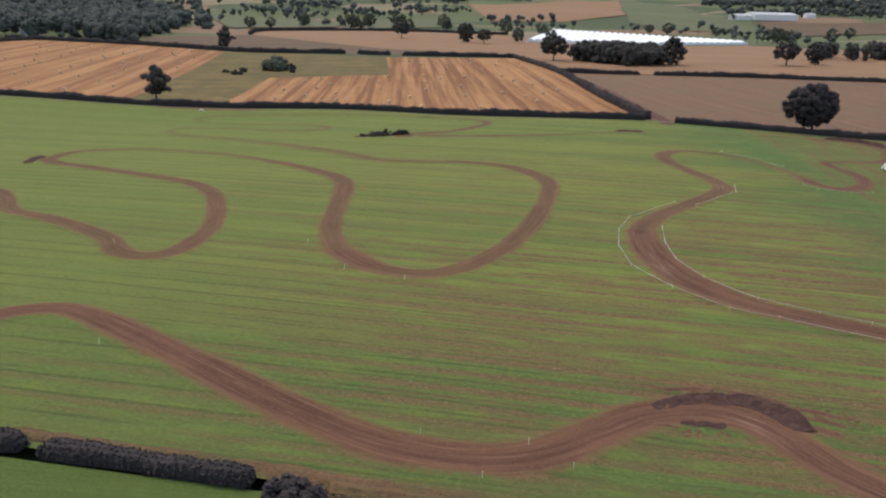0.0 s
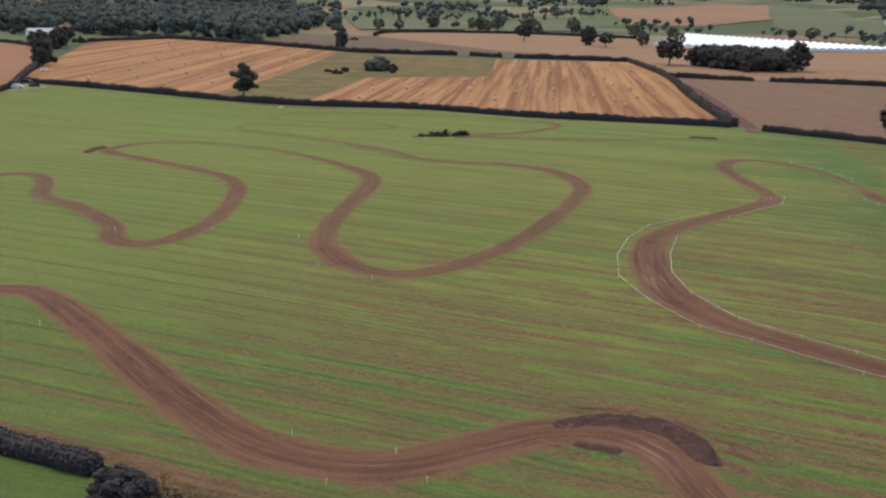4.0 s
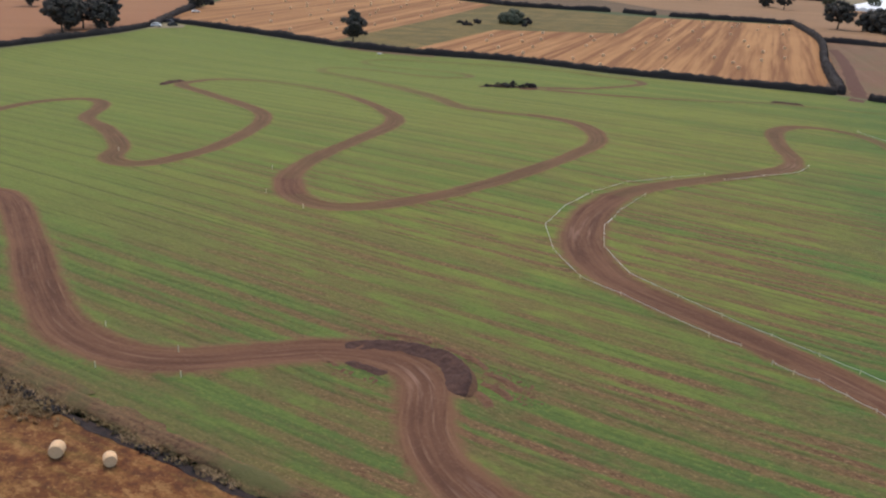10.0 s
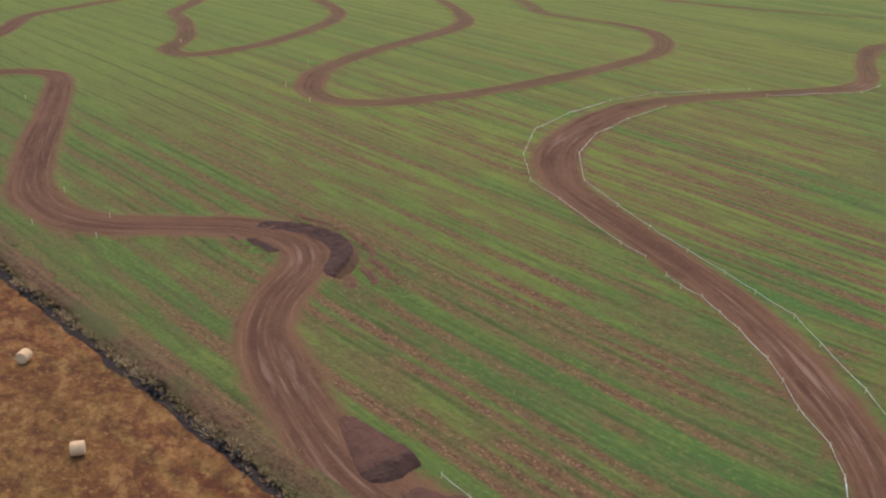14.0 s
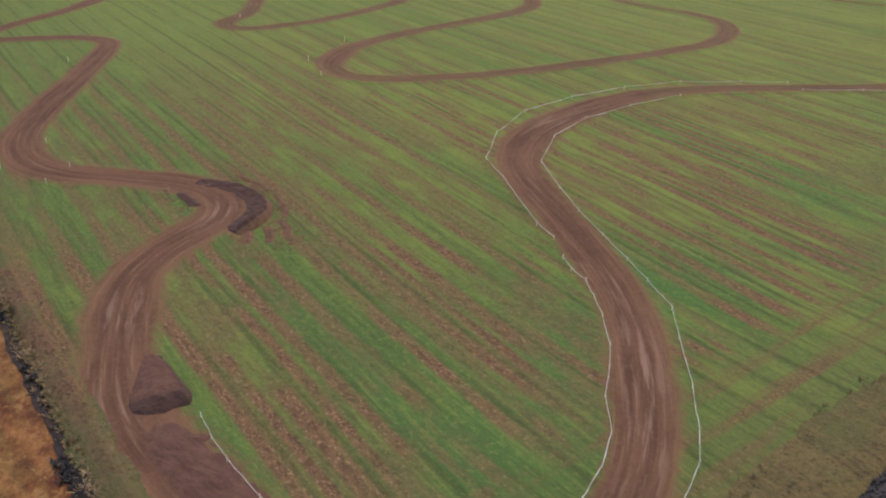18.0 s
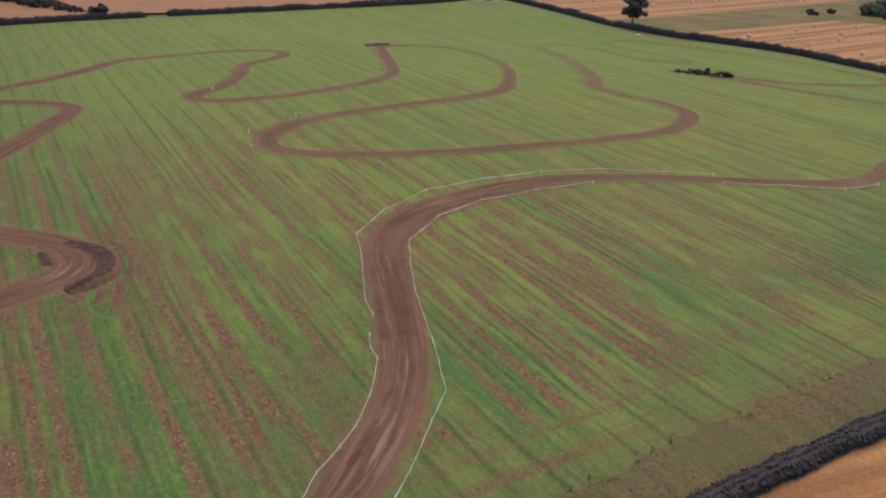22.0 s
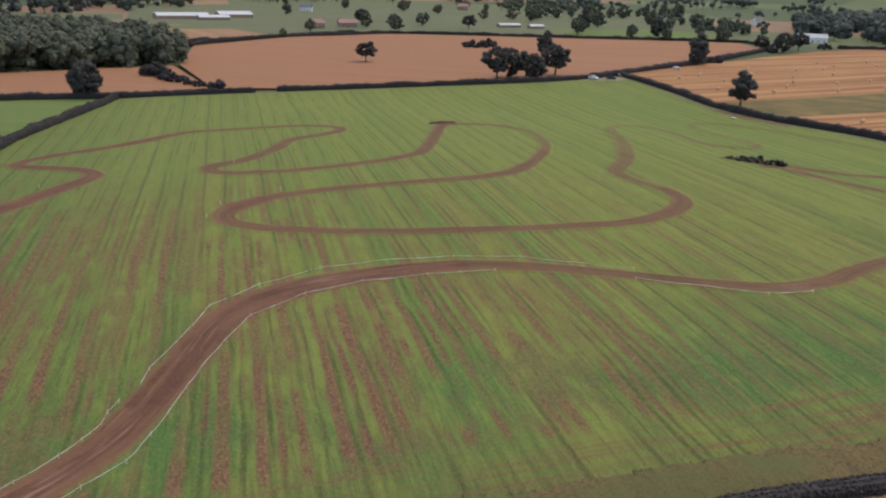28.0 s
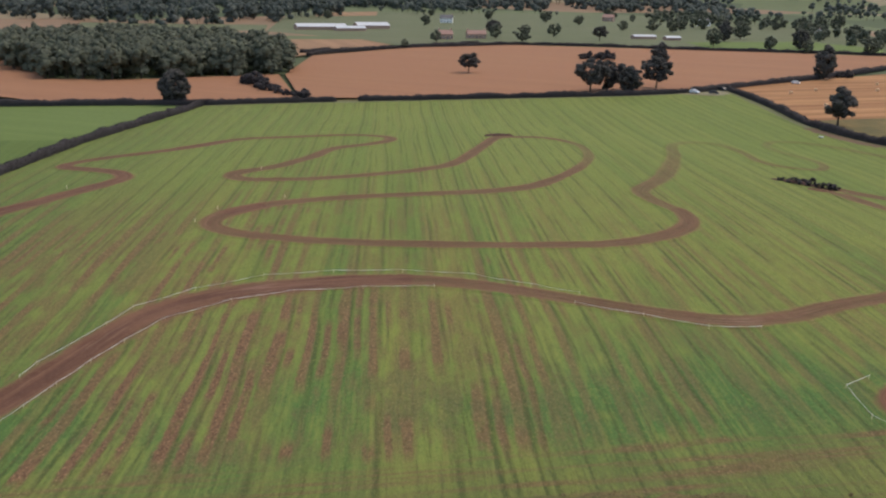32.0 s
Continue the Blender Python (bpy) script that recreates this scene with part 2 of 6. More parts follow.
def track_material():
    """Bare soil with wheel ruts, worn out of the grass: UV x runs across (-1..1), y along in metres."""
    m, nt = blank("rutted_soil_track")
    col, h = crop_colour(nt)
    uv = nd(nt, "ShaderNodeUVMap")
    sep = nt.nodes.new("ShaderNodeSeparateXYZ")
    nt.links.new(uv, sep.inputs[0])
    u, v = sep.outputs[0], sep.outputs[1]
    ruts = grain(nt, nd(nt, "ShaderNodeMapping", Vector=uv, Scale=(4.2, 0.045, 1)), 1.0, 4.0, 0.6)
    fine = grain(nt, nd(nt, "ShaderNodeMapping", Vector=uv, Scale=(9, 0.085, 1)), 1.0, 4.0, 0.7)
    lumps = grain(nt, place(nt, (1.1, 1.1, 1)), 1.0, 5.0, 0.7)
    patch = grain(nt, place(nt, (0.12, 0.12, 1)), 1.0, 3.0)
    wear = nd(nt, "ShaderNodeAttribute", 2, (("attr", "wear"),))
    soil = mixc(nt, rng(nt, ruts, 0.42, 0.57), SOIL_DARK, SOIL)
    soil = mixc(nt, rng(nt, wear, 0.98, 0.84, 0.0, 0.6), soil, (0.112, 0.076, 0.038))
    mid = rng(nt, mth(nt, "ABSOLUTE", mth(nt, "ADD", u, mth(nt, "MULTIPLY", mth(nt, "SUBTRACT", patch, 0.5), 0.9))), 0.34, 0.06, 0.0, 0.3)
    soil = mixc(nt, mid, soil, SOIL_DARK)
    soil = mixc(nt, rng(nt, fine, 0.47, 0.36, 0, 0.6), soil, SOIL_DARK)
    soil = mixc(nt, rng(nt, fine, 0.56, 0.72, 0, 0.7), soil, SOIL_PALE)
    soil = mixc(nt, rng(nt, patch, 0.4, 0.7, 0, 0.45), soil, (0.160, 0.082, 0.052))
    soil = mixc(nt, rng(nt, lumps, 0.56, 0.72, 0, 0.3), soil, SOIL_DARK)
    crumb = grain(nt, place(nt, (2.4, 2.4, 1)), 1.0, 5.0, 0.75)
    soil = mixc(nt, rng(nt, crumb, 0.54, 0.68, 0, 0.3), soil, SOIL_DARK)
    soil = mixc(nt, rng(nt, crumb, 0.46, 0.34, 0, 0.2), soil, SOIL_PALE)
    polish = nd(nt, "ShaderNodeAttribute", 2, (("attr", "polish"),))
    # Paler lengthwise streaks in the soil round chosen bends.
    pale_run = grain(nt, nd(nt, "ShaderNodeMapping", Vector=uv, Scale=(6.5, 0.11, 1)), 1.0, 3.0, 0.6)
    soil = mixc(nt, mth(nt, "MULTIPLY", polish, rng(nt, pale_run, 0.50, 0.62, 0.0, 0.8)), soil, SOIL_BEND)
    au = mth(nt, "ABSOLUTE", u)
    edge = mth(nt, "ADD", au, mth(nt, "MULTIPLY", mth(nt, "SUBTRACT", lumps, 0.5), 0.6))
    edge = mth(nt, "ADD", edge, mth(nt, "MULTIPLY", mth(nt, "SUBTRACT", patch, 0.5), 0.35))
    bare = rng(nt, edge, 0.54, 0.84, 1.0, 0.0)
    thin = rng(nt, mth(nt, "ADD", lumps, mth(nt, "MULTIPLY", ruts, 0.5)), 0.55, 0.95)
    cover = mth(nt, "MULTIPLY", bare, mth(nt, "MAXIMUM", wear, mth(nt, "MULTIPLY", thin, mth(nt, "MULTIPLY", wear, 1.6))))
    dusty = mixc(nt, mth(nt, "MULTIPLY", rng(nt, edge, 0.36, 0.80, 0.0, 1.0), 0.75), soil, (0.165, 0.092, 0.050))
    hh = mth(nt, "ADD", ruts, mth(nt, "MULTIPLY", fine, 0.5))
    hh = mth(nt, "MULTIPLY", mth(nt, "ADD", hh, mth(nt, "MULTIPLY", lumps, 0.5)), cover)
    hh = mth(nt, "ADD", hh, mth(nt, "MULTIPLY", h, mth(nt, "SUBTRACT", 1.0, cover)))
    return finish(m, nt, mixc(nt, cover, col, dusty), 0.95, hh, 0.7, 0.2, spec=0.1)


def earth_material(name, a, b, c):
    m, nt = blank(name)
    n1 = grain(nt, place(nt, (0.8, 0.8, 0.8)), 1.0, 5.0, 0.7)
    n2 = grain(nt, place(nt, (4, 4, 4)), 1.0, 4.0, 0.7)
    col = mixc(nt, rng(nt, n1, 0.35, 0.65), a, b)
    col = mixc(nt, rng(nt, n2, 0.55, 0.75, 0, 0.7), col, c)
    return finish(m, nt, col, 0.95, mth(nt, "ADD", n1, n2), 0.8, 0.15, spec=0.12)


def rows_material(name, turn, a, b, c, spacing=6.0, patchy=0.35, rowy=1.0, green=None, grit=0.0):
    """A cropped field: swaths along one direction, blotches and fine litter."""
    m, nt = blank(name)
    sw = grain(nt, place(nt, (1 / spacing, 0.0025, 1), turn), 1.0, 2.0, 0.5)
    fine = grain(nt, place(nt, (3.2 / spacing, 0.012, 1), turn), 1.0, 3.0, 0.6)
    lit = grain(nt, place(nt, (0.9, 0.5, 1), turn), 1.0, 4.0, 0.7)
    big = grain(nt, place(nt, (0.011, 0.014, 1), turn + 20), 1.0, 4.0, 0.6)
    k = mth(nt, "ADD", mth(nt, "MULTIPLY", sw, 0.6 * rowy), mth(nt, "ADD", mth(nt, "MULTIPLY", fine, 0.4 * rowy), 0.5 * (1 - rowy)))
    col = mixc(nt, rng(nt, k, 0.43, 0.57), a, b)
    col = mixc(nt, rng(nt, lit, 0.45, 0.75, 0, 0.5), col, c)
    col = mixc(nt, rng(nt, big, 0.42, 0.72, 0, patchy), col, green or a)
    if grit:
        g = grain(nt, place(nt, (2.6, 3.1, 2.0)), 1.0, 6.0, 0.75)
        col = mixc(nt, rng(nt, g, 0.50, 0.36, 0, grit), col, tuple(0.45 * x for x in a))
        col = mixc(nt, rng(nt, g, 0.56, 0.70, 0, grit), col, tuple(min(1, 1.35 * x) for x in b))
        lit = mth(nt, "ADD", lit, g)
        blot = grain(nt, place(nt, (0.05, 0.08, 1), turn), 1.0, 5.0, 0.65)
        col = mixc(nt, rng(nt, blot, 0.46, 0.62, 0, grit), col, green or a)
        col = mixc(nt, rng(nt, blot, 0.44, 0.34, 0, 0.6 * grit), col, b)
    return finish(m, nt, col, 0.95, lit, 0.8, 0.2, spec=0.1)


def mossy_material():
    """Old stubble with moss, litter and wheel marks in blotches."""
    m, nt = blank("mossy_stubble")
    a = grain(nt, place(nt, (0.16, 0.42, 1), -12), 1.0, 5.0, 0.7)
    b = grain(nt, place(nt, (0.10, 0.75, 1), -4), 1.0, 3.0, 0.6)
    c = grain(nt, place(nt, (1.4, 1.7, 1)), 1.0, 5.0, 0.75)
    d = grain(nt, place(nt, (0.05, 0.06, 1)), 1.0, 3.0, 0.6)
    e = grain(nt, place(nt, (0.16, 0.9, 1), -33), 1.0, 4.0, 0.7)
    col = mixc(nt, rng(nt, a, 0.40, 0.60), (0.105, 0.038, 0.017), (0.185, 0.080, 0.032))
    col = mixc(nt, rng(nt, b, 0.50, 0.64, 0, 0.6), col, (0.122, 0.082, 0.028))
    col = mixc(nt, rng(nt, d, 0.46, 0.60, 0, 0.5), col, (0.140, 0.080, 0.028))
    col = mixc(nt, rng(nt, e, 0.54, 0.68, 0, 0.85), col, (0.085, 0.026, 0.015))
    k = grain(nt, place(nt, (0.45, 0.62, 1), 25), 1.0, 6.0, 0.75)
    col = mixc(nt, rng(nt, k, 0.50, 0.60, 0, 0.85), col, (0.070, 0.028, 0.017))
    col = mixc(nt, rng(nt, k, 0.47, 0.38, 0, 0.65), col, (0.270, 0.150, 0.062))
    col = mixc(nt, rng(nt, c, 0.56, 0.68, 0, 0.7), col, (0.30, 0.160, 0.066))
    col = mixc(nt, rng(nt, c, 0.44, 0.32, 0, 0.75), col, (0.070, 0.030, 0.018))
    return finish(m, nt, col, 0.95, mth(nt, "ADD", a, c), 0.6, 0.1, spec=0.1)


def leaf_material(name, a, b, c):
    m, nt = blank(name)
    rnd = nd(nt, "ShaderNodeNewGeometry", 8)
    obj = nd(nt, "ShaderNodeObjectInfo", 5)
    n = grain(nt, place(nt, (0.35, 0.35, 0.35)), 1.0, 3.0)
    col = mixc(nt, rnd, a, b)
    col = mixc(nt, rng(nt, n, 0.42, 0.68, 0, 0.7), col, c)
    col = mixc(nt, mth(nt, "MULTIPLY", obj, 0.35), col, b)
    finish(m, nt, col, 0.9, spec=0.12)
    return m


def plain_material(name, a, b, scale=2.0, rough=0.7, metal=0.0, spec=0.3, source="object"):
    m, nt = blank(name)
    n = grain(nt, place(nt, (1, 1, 1), 0, source), scale, 5.0, 0.65)
    return finish(m, nt, mixc(nt, rng(nt, n, 0.35, 0.68), a, b), rough, n, 0.25, 0.03, metal, spec)


def ground_material():
    """Distant farmland: a patchwork of pasture, stubble and plough."""
    m, nt = blank("far_farmland")
    co = place(nt, (0.0052, 0.0040, 0), 24)
    warp = nd(nt, "ShaderNodeTexNoise", 1, Vector=place(nt, (0.002, 0.002, 0)), Scale=1.0, Detail=2.0)
    vec = nt.nodes.new("ShaderNodeVectorMath")
    vec.operation = "ADD"
    nt.links.new(co, vec.inputs[0])
    nt.links.new(warp, vec.inputs[1])
    cell = nt.nodes.new("ShaderNodeTexVoronoi")
    cell.inputs["Scale"].default_value = 1.0
    nt.links.new(vec.outputs[0], cell.inputs["Vector"])
    sep = nt.nodes.new("ShaderNodeSeparateColor")
    nt.links.new(cell.outputs["Color"], sep.inputs[0])
    n = grain(nt, place(nt, (0.02, 0.05, 1), 24), 1.0, 5.0)
    col = mixc(nt, rng(nt, sep.outputs[0], 0.45, 0.46), (0.062, 0.082, 0.040), (0.095, 0.115, 0.054))
    col = mixc(nt, rng(nt, sep.outputs[1], 0.70, 0.71), col, (0.20, 0.125, 0.080))
    col = mixc(nt, rng(nt, sep.outputs[2], 0.85, 0.86), col, (0.20, 0.165, 0.105))
    col = mixc(nt, rng(nt, n, 0.4, 0.7, 0, 0.35), col, (0.07, 0.08, 0.042))
    return finish(m, nt, col, 0.95, spec=0.1)


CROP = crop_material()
TRACK = track_material()
# EARTH: dug soil, darkened to carry the shade of steep faces as well.
EARTH = earth_material("dug_shaded_soil", (0.056, 0.032, 0.029), (0.090, 0.050, 0.040), (0.135, 0.074, 0.055))
# Very dark, blotchy soil colour for the ditch bed.
DITCH_SOIL = earth_material("dark_ditch_soil", (0.018, 0.016, 0.019), (0.048, 0.034, 0.030), (0.085, 0.055, 0.040))
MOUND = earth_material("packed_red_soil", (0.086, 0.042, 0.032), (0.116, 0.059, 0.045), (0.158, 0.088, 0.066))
CLODS = earth_material("scattered_soil_clods", (0.105, 0.056, 0.036), (0.150, 0.080, 0.050), (0.19, 0.115, 0.065))
STRAW_A = rows_material("baled_straw_stubble_a", -17, (0.186, 0.086, 0.040), (0.345, 0.184, 0.084), (0.270, 0.140, 0.063), 6.5, 0.4)
STRAW_B = rows_material("baled_straw_stubble_b", -12.5, (0.168, 0.074, 0.034), (0.345, 0.182, 0.082), (0.270, 0.138, 0.062), 6.0, 0.4)
WEEDY = rows_material("rough_grass", -15, (0.138, 0.106, 0.042), (0.188, 0.130, 0.054), (0.116, 0.100, 0.038), 9.0, 0.6, 0.5, (0.074, 0.072, 0.032), 0.7)
BARE = rows_material("pale_ploughland", -18, (0.146, 0.080, 0.055), (0.205, 0.116, 0.080), (0.150, 0.108, 0.060), 4.0, 0.55, 0.45, (0.138, 0.108, 0.060), 0.6)
BROWN = rows_material("brown_fallow", 70, (0.095, 0.065, 0.043), (0.140, 0.092, 0.059), (0.113, 0.090, 0.050), 8.0, 0.4, 0.6)
TAN = rows_material("tan_stubble", 75, (0.207, 0.119, 0.070), (0.264, 0.154, 0.090), (0.176, 0.128, 0.069), 9.0, 0.4, 0.6, (0.185, 0.123, 0.070))
ORANGE = rows_material("harvested_wheat_stubble", 28, (0.209, 0.100, 0.056), (0.274, 0.138, 0.074), (0.233, 0.126, 0.072), 8.0, 0.5, 0.25, (0.242, 0.112, 0.064))
RUST = mossy_material()
RUST_EAST = rows_material("orange_stubble", 4, (0.25, 0.11, 0.05), (0.40, 0.20, 0.09), (0.22, 0.11, 0.055), 2.6, 0.4, 0.9, None, 0.5)
PASTURE = rows_material("pasture_grass", 20, (0.086, 0.126, 0.035), (0.112, 0.150, 0.044), (0.076, 0.110, 0.034), 7.0, 0.5, 0.4, (0.120, 0.155, 0.056))
MEADOW = rows_material("pale_meadow", 33, (0.086, 0.100, 0.052), (0.110, 0.122, 0.066), (0.074, 0.088, 0.046), 12.0, 0.6, 0.4, (0.122, 0.122, 0.072))
LUSH = rows_material("lush_grass", 85, (0.070, 0.108, 0.031), (0.100, 0.142, 0.038), (0.056, 0.090, 0.026), 1.5, 0.5, 0.6, (0.085, 0.116, 0.032), 0.45)
BANK_EAST = rows_material("rusty_bank_grass", 96, (0.095, 0.066, 0.034), (0.150, 0.104, 0.048), (0.112, 0.102, 0.040), 1.3, 0.9, 0.8, (0.092, 0.096, 0.038), 0.9)
BANK = rows_material("dry_bank_grass", 90, (0.096, 0.054, 0.034), (0.165, 0.095, 0.052), (0.19, 0.135, 0.074), 0.9, 0.85, 0.8, (0.084, 0.088, 0.036), 0.9)
FARLAND = ground_material()
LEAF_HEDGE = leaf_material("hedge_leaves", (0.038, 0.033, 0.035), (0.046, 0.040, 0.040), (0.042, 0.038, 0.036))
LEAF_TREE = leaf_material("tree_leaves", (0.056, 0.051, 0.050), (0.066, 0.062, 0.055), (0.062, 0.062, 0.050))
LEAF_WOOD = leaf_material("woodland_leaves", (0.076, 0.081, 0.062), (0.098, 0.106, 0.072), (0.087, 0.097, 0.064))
MARGIN = rows_material("pale_field_margin", 90, (0.112, 0.122, 0.058), (0.150, 0.152, 0.082), (0.135, 0.132, 0.070), 3.0, 0.5, 0.4, (0.120, 0.118, 0.066), 0.5)
# Bluer leaf colour that stands in for haze over the far woods.
LEAF_HAZE = leaf_material("haze_tinted_leaves", (0.062, 0.070, 0.065), (0.082, 0.093, 0.078), (0.072, 0.083, 0.070))
BARK = plain_material("bark", (0.045, 0.035, 0.028), (0.09, 0.07, 0.055), 3.0, 0.95)
STALK = leaf_material("dry_stalks", (0.15, 0.092, 0.052), (0.29, 0.195, 0.105), (0.18, 0.130, 0.062))
PALE_STALK = leaf_material("pale_dead_stalks", (0.25, 0.165, 0.095), (0.42, 0.30, 0.18), (0.29, 0.20, 0.115))
HERB = leaf_material("rank_bank_herbs", (0.10, 0.085, 0.040), (0.22, 0.155, 0.085), (0.14, 0.115, 0.055))
BALE = plain_material("baled_straw", (0.52, 0.34, 0.20), (0.66, 0.45, 0.275), 9.0, 0.9)
BALE_END = plain_material("baled_straw_ends", (0.56, 0.38, 0.225), (0.70, 0.505, 0.32), 7.0, 0.95)
TAPE = plain_material("white_plastic_tape", (0.42, 0.42, 0.38), (0.66, 0.65, 0.60), 1.2, 0.6)
STAKE = plain_material("pale_timber_stake", (0.55, 0.48, 0.30), (0.72, 0.66, 0.46), 6.0, 0.8)
FILM = plain_material("polytunnel_film", (0.74, 0.75, 0.77), (0.86, 0.87, 0.88), 0.3, 0.45, source="world")
WHITE = plain_material("white_painted_wall", (0.68, 0.67, 0.64), (0.80, 0.79, 0.77), 1.2, 0.8)
BRICK = plain_material("red_brick_wall", (0.30, 0.19, 0.15), (0.40, 0.27, 0.21), 1.5, 0.9)
ROOF_GREY = plain_material("grey_sheet_roof", (0.36, 0.37, 0.385), (0.50, 0.515, 0.53), 0.8, 0.7)
ROOF_DARK = plain_material("slate_roof", (0.09, 0.09, 0.10), (0.15, 0.145, 0.15), 1.6, 0.7)
ROOF_RED = plain_material("clay_tile_roof", (0.26, 0.15, 0.12), (0.36, 0.22, 0.18), 2.0, 0.85)
DARK_GLASS = plain_material("dark_window_glass", (0.02, 0.022, 0.026), (0.035, 0.038, 0.042), 1.0, 0.1, spec=0.5)
TYRE = plain_material("rubber_tyre", (0.02, 0.02, 0.02), (0.035, 0.035, 0.035), 5.0, 0.9)
PAINT_DARK = plain_material("dark_car_paint", (0.03, 0.032, 0.038), (0.045, 0.047, 0.055), 1.0, 0.7, spec=0.12)
PAINT_WHITE = plain_material("white_car_paint", (0.70, 0.70, 0.70), (0.78, 0.78, 0.78), 1.0, 0.3, spec=0.5)
GRAVEL = plain_material("worn_earth_hardstanding", (0.15, 0.135, 0.075), (0.21, 0.18, 0.11), 0.8, 0.95, source="world")


# ---- builders ----
def mesh_of(name, verts, faces, material=None, smooth=False):
    me = bpy.data.meshes.new(name)
    me.from_pydata([tuple(v) for v in verts], [], [tuple(f) for f in faces])
    if material:
        me.materials.append(material)
    if smooth:
        me.polygons.foreach_set("use_smooth", [True] * len(me.polygons))
    return me


def part(name, data, material=None, parent=None, label=""):
    """Links a mesh or a bmesh as ONE object, under a thing or a part if given."""
    if isinstance(data, bmesh.types.BMesh):
        bm, data = data, bpy.data.meshes.new(name)
        bm.to_mesh(data)
        bm.free()
    if material is not None and not data.materials:
        data.materials.append(material)
    ob = new(name, data)
    if parent is not None:
        ob.parent = parent
    return tagged(ob, label)


def box(bm, x0, x1, y0, y1, z0, z1, bevel=0.0):
    m = Matrix.LocRotScale(((x0 + x1) / 2, (y0 + y1) / 2, (z0 + z1) / 2), None, (x1 - x0, y1 - y0, z1 - z0))
    vs = bmesh.ops.create_cube(bm, size=1, matrix=m)["verts"]
    if bevel:
        es = list({e for v in vs for e in v.link_edges})
        bmesh.ops.bevel(bm, geom=es, offset=bevel, segments=2, affect="EDGES", profile=0.5)
    return bm


def boxed(*a, bevel=0.0):
    return box(bmesh.new(), *a, bevel=bevel)


def spline(points, step=0.6, closed=False):
    """Catmull-Rom through rows of numbers; even steps along it."""
    p = np.array(points, float)
    out = []
    n = len(p)
    for i in range(n if closed else n - 1):
        a, b, c, d = (p[(i - 1) % n], p[i], p[(i + 1) % n], p[(i + 2) % n]) if closed else (p[max(i - 1, 0)], p[i], p[i + 1], p[min(i + 2, n - 1)])
        k = max(2, int(np.hypot(*(c - b)[:2]) / step))
        t = np.linspace(0, 1, k, endpoint=False)[:, None]
        out.append(0.5 * (2 * b + (c - a) * t + (2 * a - 5 * b + 4 * c - d) * t ** 2 + (3 * b - a - 3 * c + d) * t ** 3))
    if not closed:
        out.append(p[-1:])
    return np.concatenate(out)


def rough(x, y, s=1.0, seed=0.0):
    return noise.noise((x * s + seed, y * s - seed, seed * 1.7))


S_EDGE = [(85, 63.4), (60, 63.2), (0, 63), (-26, 64.5), (-52, 65), (-72, 67.5), (-115, 74), (-164, 86), (-187, 90.5)]
W_EDGE = [(-190, 91), (-199, 119), (-216, 182), (-235, 252), (-252, 290), (-264, 308)]
N_EDGE = [(-264, 308), (-208, 304), (-157, 298), (-130, 301), (-92, 314), (-51, 314), (-13, 322), (17, 327), (60, 312), (92, 302)]
E_EDGE = [(92, 302), (83, 258), (73.5, 210), (70.5, 170), (73, 140), (76.5, 110), (82, 85)]
RIM = [Vector(p) for p in S_EDGE + W_EDGE + N_EDGE[1:] + E_EDGE[1:]]


def swell(x, y):
    """The crop field's gentle rise, fading out at its hedges."""
    p, best, inside = Vector((x, y)), 1e9, False
    for i, a in enumerate(RIM):
        b = RIM[(i + 1) % len(RIM)]
        e = b - a
        t = min(1, max(0, (p - a).dot(e) / max(e.length_squared, 1e-9)))
        best = min(best, (p - a - e * t).length)
        if (a.y > y) != (b.y > y) and x < (b.x - a.x) * (y - a.y) / (b.y - a.y) + a.x:
            inside = not inside
    if not inside:
        return 0.0
    k = min(1, best / 30)
    u, v = (x + 40) / 120, (y - 170) / 110
    g = 1.142 + 0.088 * u + 0.571 * v - 1.34 * u * u + 1.456 * u * v - 0.668 * v * v + 0.157 * u * u * v + 0.177 * u * v * v - 0.293 * v ** 3
    return max(g, -0.7) * k * k * (3 - 2 * k)


def land(x, y):
    """Height of the country: level here, rising to low hills far off."""
    d = math.hypot(x + 60, y - 150)
    if d < 420:
        return swell(x, y)
    if d < 1250:
        return 0.0
    k = d - 1250
    return k * 0.036 * min(1, k / 500) * (0.85 + 0.35 * noise.noise((x * 0.0009, y * 0.0009, 3.0))) + 8 * noise.noise((x * 0.003, y * 0.003, 0)) * min(1, k / 400)


# ---- ground and fields ----
def ground():
    radii = [0, 150, 300, 500, 700, 900, 1100, 1250] + [1250 + 85 * i for i in range(1, 46)]
    n = 120
    verts, faces = [(-60, 150, -1.3)], []
    for r in radii[1:]:
        for i in range(n):
            a = 2 * math.pi * i / n
            x, y = -60 + r * math.cos(a), 150 + r * math.sin(a)
            verts.append((x, y, land(x, y) if r > 450 else -1.3))
    faces += [(0, 1 + i, 1 + (i + 1) % n) for i in range(n)]
    for k in range(len(radii) - 2):
        o = 1 + k * n
        faces += [(o + i, o + n + i, o + n + (i + 1) % n, o + (i + 1) % n) for i in range(n)]
    return tagged(part("ground", mesh_of("ground", verts, faces, FARLAND, True)), "patchwork of distant pasture and stubble fields", "ground", kind="structure")


def field(name, points, material, z, label):
    bm = bmesh.new()
    f = bm.faces.new([bm.verts.new((x, y, z)) for x, y in points])
    if f.normal.z < 0 or f.calc_area() == 0:
        f.normal_update()
    bm.normal_update()
    if f.normal.z < 0:
        f.normal_flip()
    bmesh.ops.triangulate(bm, faces=[f])
    return tagged(part(name, bm, material), label, "field", kind="structure")


ground()


